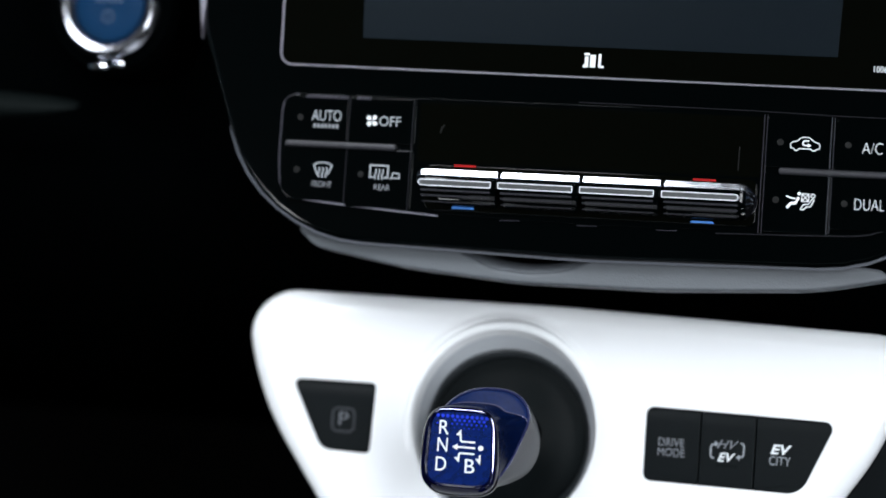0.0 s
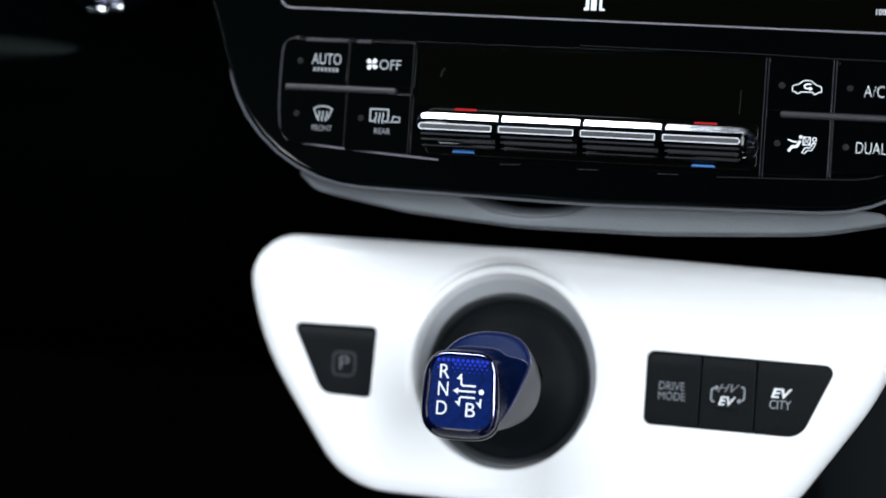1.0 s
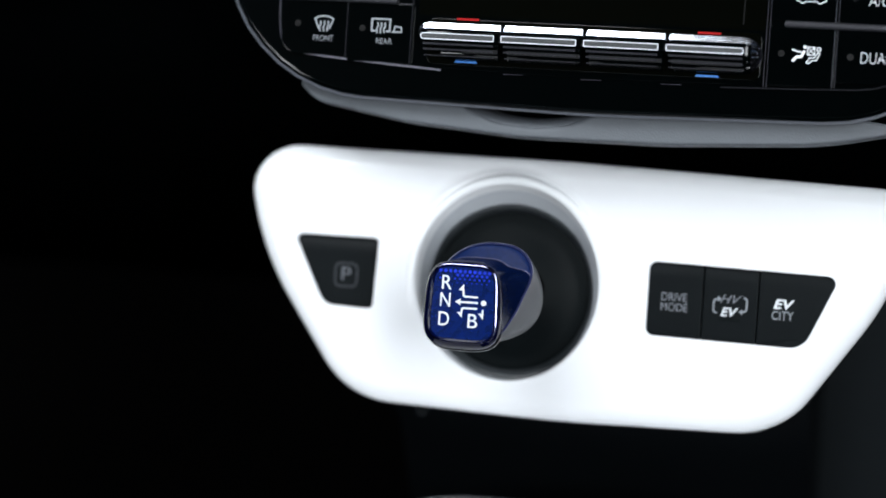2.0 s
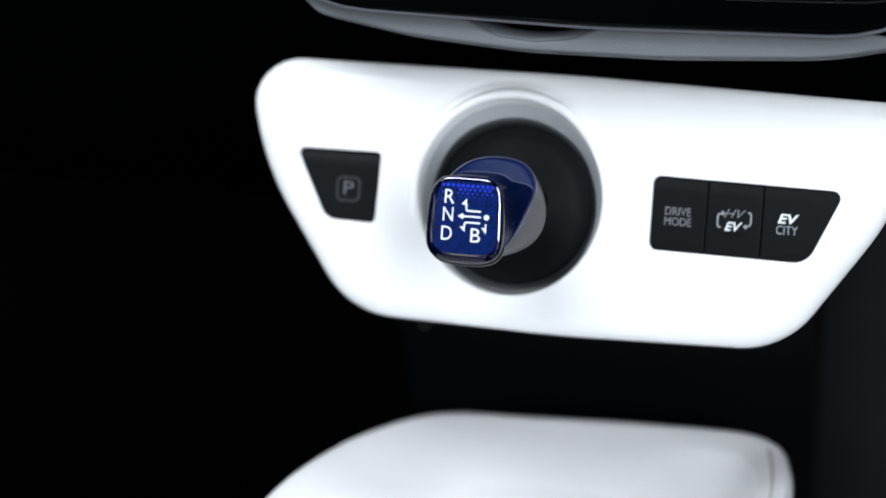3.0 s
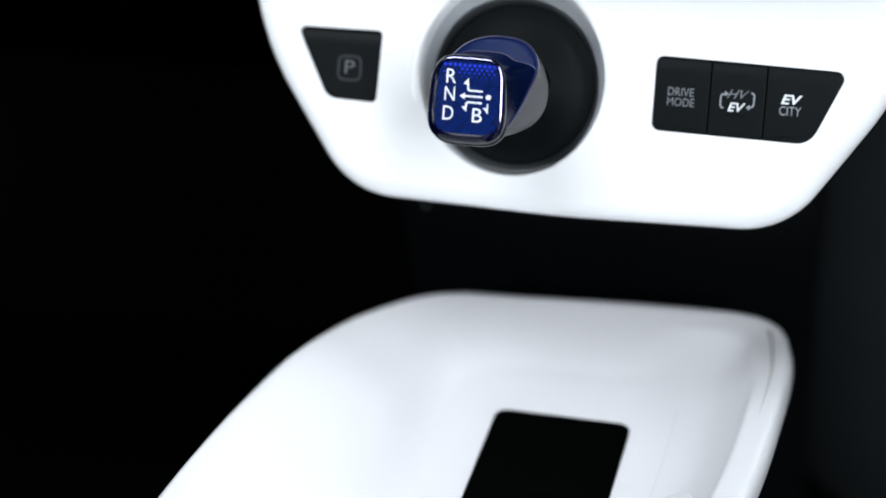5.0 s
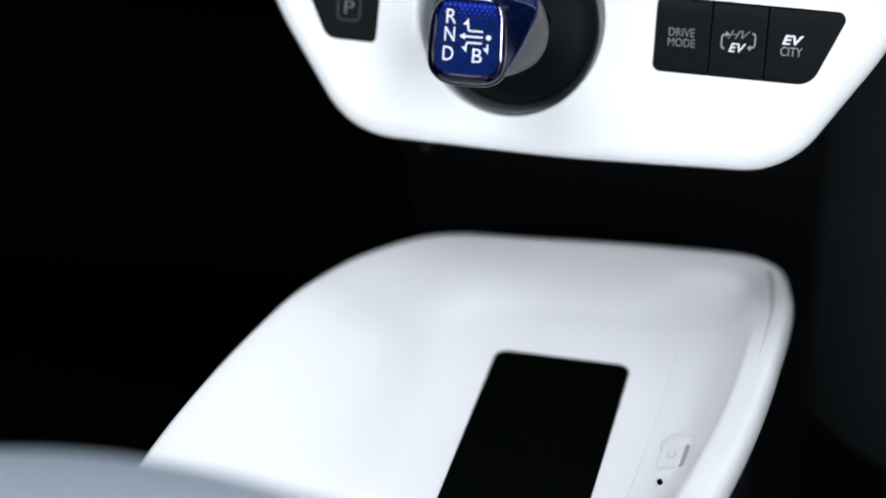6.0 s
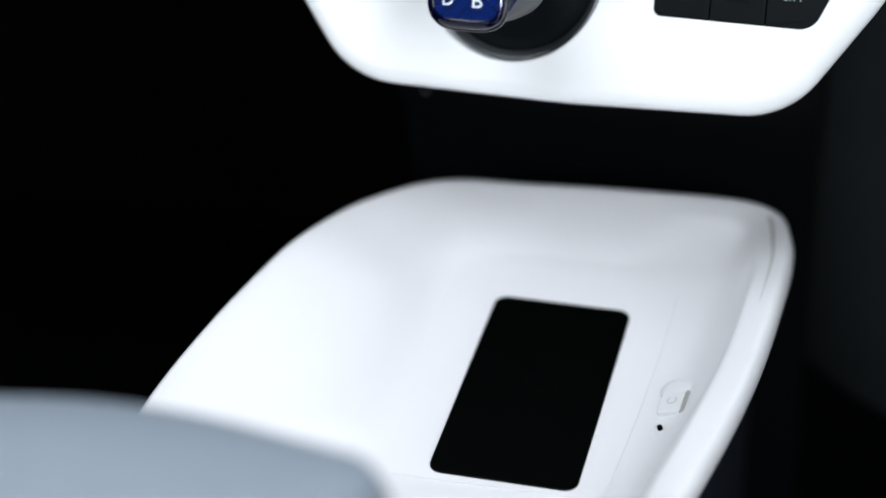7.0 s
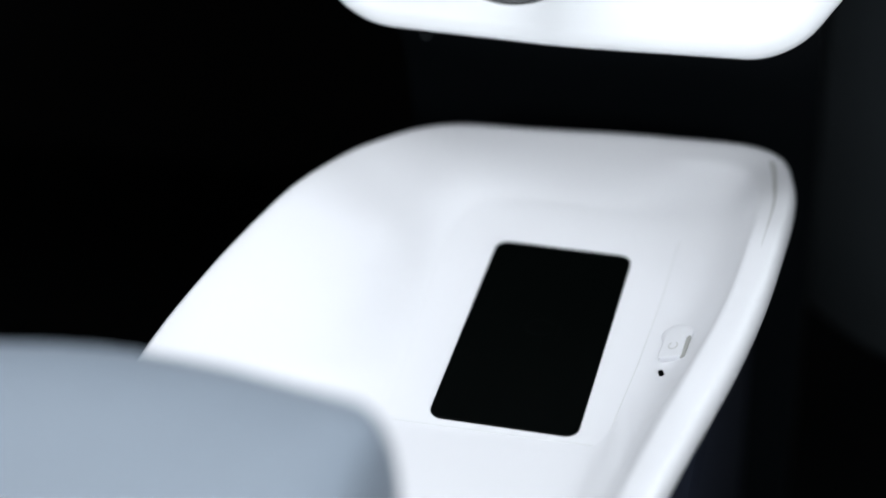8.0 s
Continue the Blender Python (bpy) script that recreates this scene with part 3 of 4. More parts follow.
def toggle(u0, u1, left_end, right_end):
    """One chrome rocker of the temperature and fan row; the outer ends are drawn in."""
    def ring_at(u, shrink, shear):
        out = []
        for v, z in TOGGLE:
            c = -13.2
            out.append(((u + shear * max(0.0, -9.0 - v)) * mm, (c + (v - c) * shrink) * mm, (0.6 + (z - 0.6) * shrink) * mm))
        return out
    rings = []
    if left_end:
        rings += [ring_at(u0, 0.45, 0.9), ring_at(u0 + 1.2, 0.75, 0.9), ring_at(u0 + 3.5, 0.93, 0.8), ring_at(u0 + 7, 1, 0.7)]
    else:
        rings += [ring_at(u0, 0.955, 0.12), ring_at(u0 + 0.7, 1, 0.1)]
    if right_end:
        rings += [ring_at(u1 - 10 + 10 * math.sin(math.pi / 2 * k / 10), max(0.12, math.cos(math.pi / 2 * k / 10)), 0) for k in range(11)]
    else:
        rings += [ring_at(u1 - 0.7, 1, -0.1), ring_at(u1, 0.955, -0.12)]
    t = part("toggle_lever", loft(bmesh.new(), rings), PIANO, climate, "black rocker lever with a chrome crest and ribs", 25)
    crest = [[(x, y + 0.00012, z + 0.00015) for x, y, z in r[:6]] + [(r[5][0], r[5][1], 0.0008)] for r in rings]
    part("chrome_crest", loft(bmesh.new(), crest), CREST, t, "polished chrome crest", 25)
    if right_end:
        part("end_cap", loft(bmesh.new(), [[(x + 0.0001, y, z + 0.0002) for x, y, z in r] for r in rings[-8:]]), DARKCHROME, t, "rounded chrome end", 80)
    a, b = u0 + (2.6 if left_end else -1.4), u1 - (9.0 if right_end else 3.6)
    lp = rounded([(a * mm, -14.2 * mm, 0.0018 if left_end else 0.0006), (b * mm, -14.2 * mm, 0.0018 if right_end else 0.0006), (b * mm, -10.5 * mm, 0.0018 if right_end else 0.0006), (a * mm, -10.5 * mm, 0.0018 if left_end else 0.0006)], 5)
    part("lever_inlay", plate(bmesh.new(), inset(lp, 0.0005), 0.0117, 0.01225, 0.0001), INLAY, t, "dull grey inlay")
    part("inlay_border", strip(bmesh.new(), inset(lp, 0.0003), 0.00042, 0.0120, True, 0.0004), BRIGHT, t)
    under = bmesh.new()
    for v, z, w in ((-16.3, 11.25, 1.1), (-19.1, 9.45, 1.0), (-22.2, 6.6, 0.6)):
        strip(under, [((a + 1.5) * mm, v * mm), ((b - 0.5) * mm, v * mm)], w * mm, z * mm)
    part("lever_rib", under, RIB, t)


for u0, u1, le, re in ((-94.4, -47.6, True, False), (-46.2, -3.0, False, False), (-1.5, 40.8, False, False), (42.4, 91.0, False, True)):
    toggle(u0, u1, le, re)
part("toggle_slot", plate(bmesh.new(), box_loop(-0.090, -0.0265, 0.0905, -0.0015, 0.004), 0.0008, 0.0016, 0.0004), GLASS_BLACK, climate)

# grey lip under the bezel with a finger hollow
lip = thing("lower_trim", STACK, "soft grey trim lip under the centre stack", "trim")
lip_loop = mil([(-168, -37, 3), (-153, -49.8, 20), (-103, -58.3, 120), (-39, -63.2, 250), (40, -62.8, 350), (125, -58.0, 200), (164, -49.5, 20), (157, -45, 4), (120, -40, 4)])
hollow = mil([(-72, -46.5, 1), (-52, -55.6, 24), (-31, -57.6, 30), (-12, -55.0, 24), (6, -46.5, 1)])
part("lip_body", plate(bmesh.new(), lip_loop, -0.030, -0.0075, 0.0015, [hollow], 3, 0.0025), GREYLIP, lip)
bm, rows = bmesh.new(), []
for k in range(41):
    x = -73.0 + 2.0 * k
    low = -47.0 - 10.6 * max(0.0, 1.0 - ((x + 33.0) / 40.0) ** 2) ** 0.8
    rows.append([bm.verts.new((x * mm, (low + dy) * mm, dz * mm)) for dy, dz in ((-0.8, -10.0), (0.2, -9.2), (1.4, -9.6), (3.0, -11.2), (4.6, -14.4), (5.8, -19.0), (6.4, -27.0))])
for a, b in zip(rows, rows[1:]):
    for k in range(6):
        bm.faces.new((a[k], a[k + 1], b[k + 1], b[k]))
part("finger_hollow", bm, GREYLIP, lip, "scooped grey finger hollow", 60)

# ---- gear panel ----
gear_panel = thing("shift_console", SHIFT, "glossy white gear selector panel with a round recess", "control panel")
panel_loop = mil([(-84, -64.0, 46), (32, -66.6, 700), (146.5, -63.9, 46), (196.5, 10, 150), (211.5, 65, 18), (32, 69.5, 1500), (-149.5, 69.5, 25), (-135.5, 10, 150)])
p_hole = mil([(-98.6, -14.6, 9), (-71.9, -15.2, 3), (-70.5, 22.4, 2.5), (-117.2, 22.2, 3)])
m_hole = mil([(74.2, -17.3, 4), (154.5, -18.3, 11), (170.8, 19.2, 4), (74.2, 20.8, 4)])
PILLOW = [(0, -0.0060), (0.0003, -0.0046), (0.0010, -0.0034), (0.0020, -0.0025), (0.0034, -0.0017), (0.0050, -0.0010), (0.0066, -0.0004), (0.0080, -0.0001), (0.0088, 0.0), (0.0092, 0.0)]
def panel_relief(x, y):
    """Depth, in mm, of the shallow scoop above the ridge that sweeps round the recess; it dies out towards both ends."""
    ridge = 28.0
    if abs(x + 1.0) < 56.0:
        ridge = max(ridge, 5.0 + math.sqrt(56.0 ** 2 - (x + 1.0) ** 2))
    roll = 4.6 * min(1.0, max(0.0, (y - 42.0) / 27.0)) ** 2.0
    deep = 2.3 * min(1.0, max(0.0, (58.0 - x) / 45.0)) * (1.0 if x > -50 else max(0.25, 1.0 + (x + 50.0) / 70.0)) * min(1.0, max(0.0, (x + 142.0) / 14.0))
    if y <= ridge or deep <= 0:
        return -roll
    k = min(1.0, (y - ridge) / 4.2)
    return -deep * k * k * (3 - 2 * k) * max(0.0, 1.0 - (y - ridge) / max(4.0, 69.0 - ridge)) - roll


def recess_loop(r, cy, n=72):
    """A loop round the gear recess, a little taller than wide."""
    return [Vector((-0.2 * mm + (r - 2.4) / r * p.x, p.y)) for p in circle(r * mm, n, 0.0, cy * mm)]


bm = plate(bmesh.new(), panel_loop, -0.0145, 0.0, 0.0062, [recess_loop(51.8, 3.7), p_hole, m_hole], 5, 0.0006, PILLOW)
cuts = [((x * mm, 0, 0), (1, 0, 0)) for x in range(-142, 64, 2)] + [((0, y * mm * 0.5, 0), (0, 1, 0)) for y in range(56, 139, 2)]
for co, no in cuts:
    near = [f for f in bm.faces if min(v.co.z for v in f.verts) > -0.0065 and max(v.co.y for v in f.verts) > 0.026]
    bmesh.ops.bisect_plane(bm, geom=list({v for f in near for v in f.verts} | {e for f in near for e in f.edges}) + near, plane_co=co, plane_no=no)
for v in bm.verts:
    if v.co.z > -0.0065:
        v.co.z += panel_relief(v.co.x / mm, v.co.y / mm) * mm
part("panel_face", bm, WHITE, gear_panel, angle=50)
part("panel_backing", plate(bmesh.new(), inset([p + Vector((0, -0.0008)) for p in panel_loop], -0.0004), -0.024, -0.0118, 0.002, [recess_loop(51.4, 2.8), p_hole, m_hole]), PIANO, gear_panel, "thin black backing edge")
LIP = [(3.7, 58.4, -3.2), (3.7, 57.6, -2.2), (3.7, 56.8, -0.6), (3.7, 56.1, 0.9), (3.7, 55.4, 1.7), (3.7, 54.4, 2.1), (3.7, 53.4, 2.1), (3.7, 52.4, 1.7), (3.7, 51.7, 0.8), (3.6, 51.1, -0.5), (3.4, 50.6, -1.8),
       (2.8, 49.8, -4.0), (1.6, 48.7, -6.4), (0.2, 47.6, -8.8), (-1.0, 46.6, -11.2), (-1.1, 46.3, -14.0)]


def lip_height(p, r, z):
    """The lip stands proud above the recess and sinks away below it and towards the passenger side."""
    a = math.degrees(math.atan2(p.y / mm - 5.0, p.x / mm + 1.0)) % 360
    k = min(1.0, max(0.0, (a - 15) / 55)) * min(1.0, max(0.0, (215 - a) / 60))
    k = k * k * (3 - 2 * k)
    return z if z < 0 else z * k - 0.35 * (1 - k)


bm = loft(bmesh.new(), [[(p.x, p.y, lip_height(p, r, z) * mm) for p in recess_loop(r, cy, 96)] for cy, r, z in LIP[:12]], False, False)
part("recess_collar", bm, WHITE, gear_panel, "raised white lip round the recess")
# lower part of the white lip, greyed: the wall's shade is in its colour
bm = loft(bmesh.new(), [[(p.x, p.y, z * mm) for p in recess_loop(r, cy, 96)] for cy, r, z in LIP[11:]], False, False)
part("collar_wall", bm, COLLARSHADE, gear_panel, "white recess wall below the lip, its shade put into the grey")
WALL = [(-1.1, 46.3, -10.8), (-1.1, 45.7, -10.6), (-1.0, 44.8, -11.0), (-0.9, 43.6, -12.2), (-0.8, 42.5, -13.8), (-0.8, 41.9, -15.6), (-0.8, 41.5, -17.0)]
bm = loft(bmesh.new(), [[(p.x, p.y, z * mm) for p in circle(r * mm, 96, -0.2 * mm, cy * mm)] for cy, r, z in WALL], False, False)
part("recess_wall", bm, RECESSGREY, gear_panel, "dark satin rim of the recess")
bm = bmesh.new()
revolve(bm, [(r * mm, z * mm) for r, z in ((42.4, -16.0), (41.4, -15.4), (39.6, -15.2), (37.0, -15.0), (34, -14.4), (29, -12.4), (22, -8.6), (15, -5.0), (10, -4.0), (2, -4.0))], 96, -0.2 * mm, -0.8 * mm)
part("recess_dish", bm, DISH, gear_panel, "satin black dished recess")


def rolled_button(name, loop, parent, gap=0.00015, z1=-0.0008, roll=0.30):
    """A black button whose upper edge rolls back into the panel."""
    bm = plate(bmesh.new(), inset(loop, gap), -0.009, z1, 0.0004)
    for v in (0.013, 0.0155, 0.018):
        bmesh.ops.bisect_plane(bm, geom=bm.verts[:] + bm.edges[:] + bm.faces[:], plane_co=(0, v, 0), plane_no=(0, 1, 0))
    for k in bm.verts:
        if k.co.y > 0.013 and k.co.z > -0.006:
            k.co.z -= roll * (k.co.y - 0.013) ** 1.5 * 8
    return part(name, bm, BUTTON, parent, angle=14)


pb = rolled_button("parking_button", p_hole, gear_panel)
tagged(pb, "black parking button with a faint boxed P")
bm = bmesh.new()
strip(bm, mil([(-93.4, -4.3, 3), (-81.4, -4.3, 3), (-81.4, 8.0, 3), (-93.4, 8.0, 3)]), 1.1 * mm, -0.0007, True)
part("button_border", bm, FAINTPRINT, pb)
lettering("parking_letter", "P", 7.0 * mm, -87.2 * mm, 2.4 * mm, -0.0006, PLETTER, pb, 5.4 * mm)
for cut, words in (((74.2, 102.3), "drive"), ((102.5, 130.5), "ev"), ((130.7, 171.5), "city")):
    if words == "drive":
        lp = mil([(74.2, -17.3, 4), (102.3, -17.65, 0.4), (102.3, 20.4, 0.4), (74.2, 20.8, 4)])
    elif words == "ev":
        lp = mil([(102.7, -17.65, 0.4), (130.5, -18.0, 0.4), (130.5, 19.9, 0.4), (102.7, 20.4, 0.4)])
    else:
        lp = mil([(130.9, -18.0, 0.4), (154.5, -18.3, 11), (170.8, 19.2, 4), (130.9, 19.9, 0.4)])
    mb = rolled_button("mode_button", lp, gear_panel)
    if words == "drive":
        lettering("drive_lettering", "DRIVE", 4.2 * mm, 87.8 * mm, 3.2 * mm, -0.0006, GREYPRINT, mb, 13.2 * mm)
        lettering("mode_lettering", "MODE", 4.2 * mm, 88.0 * mm, -2.0 * mm, -0.0006, GREYPRINT, mb, 13.8 * mm)
    elif words == "ev":
        lettering("outline_lettering", "HV", 4.4 * mm, 116.8 * mm, 4.2 * mm, -0.0006, GREYPRINT, mb, 11.2 * mm, 0.45)
        lettering("ev_lettering", "EV", 4.6 * mm, 116.4 * mm, -2.4 * mm, -0.0006, PRINT, mb, 8.8 * mm, 0.3, weight=0.02)
        bm = bmesh.new()
        for s in (1, -1):
            c = Vector((116.6, 1.1))
            strip(bm, [tuple((c + s * Vector(p)) * mm) for p in ((-6.6, -4.2), (-7.8, -4.0), (-8.4, -3.0), (-8.4, 1.4), (-7.8, 2.6), (-6.2, 3.0))], 0.8 * mm, -0.0006)
            patch(bm, [tuple((c + s * Vector(p)) * mm) for p in ((-6.4, 1.6), (-4.6, 3.0), (-6.4, 4.6))], -0.0006)
        part("swap_arrows", bm, MIDPRINT, mb)
        part("indicator_slot", bar(bmesh.new(), 116.8 * mm, -6.6 * mm, 11 * mm, 1.3 * mm, -0.0007), DISH, mb)
    else:
        lettering("ev_lettering", "EV", 5.0 * mm, 143.8 * mm, 3.6 * mm, -0.0006, PRINT, mb, 10.6 * mm, 0.25, weight=0.03)
        lettering("city_lettering", "CITY", 4.6 * mm, 143.4 * mm, -2.2 * mm, -0.0006, MIDPRINT, mb, 10.8 * mm)

# ---- gear knob ----
knob = thing("shift_lever", LEVER, "short blue lacquer gear knob with a dark glossy rim", "gear lever")


def knob_ring(cx, cy, rx, ry, e, z, tilt=0.0, n=72):
    key = 0.045 / 20.0 if z > 30 else 0.0
    return [((cx + (p.x - cx) * (1 - key * (p.y - cy))) * mm, p.y * mm, (z - tilt * (p.y - cy) * (1.0 if p.y > cy else 1.45)) * mm) for p in super_loop(rx, ry, e, n, cx, cy)]


FX, FY = -12.1, -5.7
part("shaft", loft(bmesh.new(), [knob_ring(1, 0, 13, 13, 2, -40), knob_ring(1, 0, 12, 12, 2, -8), knob_ring(1, 0, 14, 14, 2, 6), knob_ring(0.5, -0.5, 16, 16, 2, 12)]), BLACK, knob)


def joint_ring(grow=0.0, lift=0.0):
    """The slanting joint between skirt and body: wide and far back on top, close under the face below."""
    out = []
    square, oval = (super_loop(rx + grow, 24.4 + grow, e, 72, -3.4, 0.4) for rx, e in ((22.8, 2.7), (26.6, 2.15)))
    for k, small in enumerate(super_loop(18.6 + grow, 20.6 + grow, 4.0, 72, FX, FY)):
        big = oval[k] if 18 <= k <= 54 else square[k]
        t = min(1.0, max(0.0, (15.0 - big.y) / 38.0))
        p = big.lerp(small, t * t * (3 - 2 * t))
        out.append((p.x * mm, p.y * mm, (20.0 + 25.0 * min(1.0, max(0.0, (25.0 - big.y) / 50.0)) + lift) * mm))
    return out


def between(a, b, t, bulge):
    """A ring part of the way from ring a to ring b, swollen about its middle."""
    pts = [Vector(p).lerp(Vector(q), t) for p, q in zip(a, b)]
    mid = sum(pts, Vector()) / len(pts)
    return [(mid.x + (p.x - mid.x) * bulge, mid.y + (p.y - mid.y) * bulge, p.z) for p in pts]


neck, joint, top_ring = knob_ring(0.4, -2.8, 20.8, 21.5, 2.1, 9), joint_ring(), knob_ring(FX, FY, 18.0, 20.0, 4.2, 46.5)
part("skirt", loft(bmesh.new(), [knob_ring(1, -2, 12, 12, 2, 4), neck, between(neck, joint, 0.25, 1.03), between(neck, joint, 0.55, 1.03), between(neck, joint, 0.85, 1.01), joint]), GREYSKIRT, knob, "satin grey skirt")
def crown_share(k, more=0.0):
    """How far in from the joint the crown's front edge runs at the k-th place round the knob."""
    y = joint[k][1] / mm
    t = min(1.0, max(0.0, (y - 9.0) / 12.0))
    return min(1.0, 0.03 + 0.72 * t * t * (3 - 2 * t) + more)


def crown_ring(share, more=0.0, lift=0.0):
    """Body ring a share of the way from the joint to the crown's front edge (up to 1) or from there to the face."""
    out = []
    for k, (p, q) in enumerate(zip(joint, top_ring)):
        c = crown_share(k, more)
        u = c * share if share <= 1 else c + (1 - c) * (share - 1)
        edge = min(0.999, crown_share(k))
        w = 0.14 * u + 0.05 * min(1.0, u / 0.05) if u <= edge else 0.14 * edge + 0.05 + (0.95 - 0.14 * edge) * ((u - edge) / (1 - edge)) ** 1.3
        out.append((p[0] + (q[0] - p[0]) * u, p[1] + (q[1] - p[1]) * u, p[2] + (q[2] - p[2]) * min(1.0, w) + lift * mm))
    return out


part("knob_crown", loft(bmesh.new(), [joint_ring(-0.6, -0.5), joint_ring(0.1, 0.3), crown_ring(0.15), crown_ring(0.4), crown_ring(0.7), crown_ring(1.0)], False, False), CROWNBLUE, knob, "glossy dark blue lacquer crown")
# same lacquer as the crown, coloured darker for the flank's dark reflections
part("knob_body", loft(bmesh.new(), [crown_ring(1.0, 0.0, -0.05)] + [crown_ring(1.0 + 0.125 * k) for k in range(1, 8)] + [top_ring]), KNOBFLANK, knob, "glossy blue lacquer body, darkened to navy for its dark reflections")
# highlight on the crown's front edge, put in as a lilac line
part("crown_highlight", loft(bmesh.new(), [crown_ring(1.0, -0.025, -0.2), crown_ring(1.0, -0.025, 0.25), crown_ring(1.0, 0.0, 0.4), crown_ring(1.0, 0.025, 0.25), crown_ring(1.0, 0.025, -0.2)], False, False), CROWNEDGE, knob, "lilac line along the crown, its edge highlight as colour")
# the shoulder bevel is coloured lighter to give its edge highlight
part("shoulder_highlight", loft(bmesh.new(), [joint_ring(0.0, -0.3), joint_ring(0.4, 0.1), joint_ring(0.4, 0.5), joint_ring(-0.1, 1.5), joint_ring(-0.6, 1.9)], False, False), BEVELBLUE, knob, "lighter blue shoulder bevel, its edge highlight put into the colour")
part("base_edge", loft(bmesh.new(), [knob_ring(FX - 0.4, FY - 1.4, 18.6, 21.0, 3.6, 36.0), knob_ring(FX - 0.8, FY - 1.8, 20.3, 22.6, 3.3, 37.6), knob_ring(FX - 0.9, FY - 1.9, 20.6, 23.0, 3.3, 39.4), knob_ring(FX - 0.9, FY - 1.9, 20.2, 22.6, 3.3, 41.2)], False, False), GREYSKIRT, knob, "dark grey band under the head")
part("face_rim", loft(bmesh.new(), [knob_ring(FX - 0.6, FY - 1.2, 19.4, 21.4, 3.4, 40.4), knob_ring(FX - 0.9, FY - 1.3, 20.2, 22.1, 3.3, 42.0), knob_ring(FX - 0.9, FY - 1.3, 20.3, 22.2, 3.3, 44.0), knob_ring(FX - 0.7, FY - 1.0, 20.0, 22.0, 3.5, 46.3), knob_ring(FX - 0.3, FY - 0.5, 19.2, 21.3, 4.0, 48.4), knob_ring(FX, FY - 0.2, 18.3, 20.5, 4.2, 50.0),
                                    knob_ring(FX, FY, 17.2, 19.4, 5, 50.8), knob_ring(FX, FY, 16.2, 18.4, 5, 50.4), knob_ring(FX, FY, 15.9, 18.1, 5, 49.6)], False, False), FACERIM, knob, "glossy dark navy rim")
# added chrome line that gives the highlight of the navy rim's edge
part("rim_highlight", loft(bmesh.new(), [knob_ring(FX, FY, 17.5, 19.7, 4.9, 50.5), knob_ring(FX, FY, 17.4, 19.6, 4.9, 50.9), knob_ring(FX, FY, 17.15, 19.35, 4.9, 51.0), knob_ring(FX, FY, 16.95, 19.15, 4.7, 50.7)], False, False), RIMGLINT, knob, "thin chrome line added for the rim's highlight")
face = part("face_plate", loft(bmesh.new(), [knob_ring(FX, FY, 16.2, 18.4, 5, 48.5), knob_ring(FX, FY, 16.2, 18.4, 5, 49.6), knob_ring(FX, FY, 15.9, 18.1, 5, 49.85), knob_ring(FX, FY, 8, 9, 4, 50.0), knob_ring(FX, FY, 2, 2.2, 3, 50.08)]), BLUEFACE, knob, "blue translucent face with white shift pattern")
ZK = 0.0502
for ch, u, v, w in (("R", -20.9, 4.4, 5.0), ("N", -21.2, -4.4, 5.2), ("D", -21.4, -14.0, 5.4), ("B", -6.6, -14.2, 5.0)):
    lettering("shift_letter", ch, 7.0 * mm, u * mm, v * mm, ZK, PRINT, face, w * mm)
bm = bmesh.new()
S = lambda pts, w=0.9: strip(bm, [(x * mm, y * mm) for x, y in pts], w * mm, ZK)
A = lambda pts: patch(bm, [(x * mm, y * mm) for x, y in pts], ZK + 0.00003)
S([(-4.6, -2.2), (-11.2, -2.2), (-12.0, -1.6), (-12.2, 1.6)])
A([(-14.6, 1.0), (-12.0, 0.6), (-12.0, 4.0)])
S([(-4.4, -5.0), (-14.0, -5.0)])
A([(-13.4, -6.6), (-13.4, -3.4), (-16.2, -5.0)][::-1])
S([(-4.6, -8.0), (-11.8, -8.0), (-12.4, -8.6), (-12.6, -10.6)])
A([(-14.9, -10.2), (-12.2, -12.8), (-12.2, -10.2)][::-1])
patch(bm, circle(1.35 * mm, 16, -1.5 * mm, -4.9 * mm), ZK)
S([(-1.7, -8.2), (-1.7, -10.4)], 0.8)
A([(-4.0, -10.2), (-1.3, -10.2), (-1.3, -13.2)])
part("shift_pattern", bm, PRINT, face)
bm = bmesh.new()
for j in range(4):
    for k in range(11 - j % 2):
        u, v = -24.4 + 2.5 * k + 1.25 * (j % 2), 10.2 - 1.9 * j
        if -24.2 < u < -17.6 and v < 9.0:
            continue
        patch(bm, circle((0.95 - 0.22 * j) * mm, 6, u * mm, v * mm), ZK - 0.00002)
part("facet_dots", bm, BLUEDOT, face, "rows of bright blue facets")

# ---- console tray with charging mat ----
def spline(ctrl, per):
    """A smooth closed loop through a few control places."""
    out, n = [], len(ctrl)
    for i in range(n):
        p0, p1, p2, p3 = (Vector(ctrl[(i + k) % n]) for k in (-1, 0, 1, 2))
        for j in range(per):
            t = j / per
            out.append(0.5 * ((2 * p1) + (p2 - p0) * t + (2 * p0 - 5 * p1 + 4 * p2 - p3) * t * t + (3 * p1 - p0 - 3 * p2 + p3) * t ** 3))
    return out


RIM = spline([(0.063, -0.430), (0.0962, -0.292), (0.1142, -0.200), (0.1208, -0.115), (0.1176, -0.0535), (0.1020, -0.0285), (0.050, -0.0262), (-0.020, -0.0310), (-0.074, -0.0378), (-0.1036, -0.0685),
              (-0.1202, -0.120), (-0.1425, -0.210), (-0.153, -0.300), (-0.150, -0.430), (-0.060, -0.470), (0.020, -0.465)], 10)
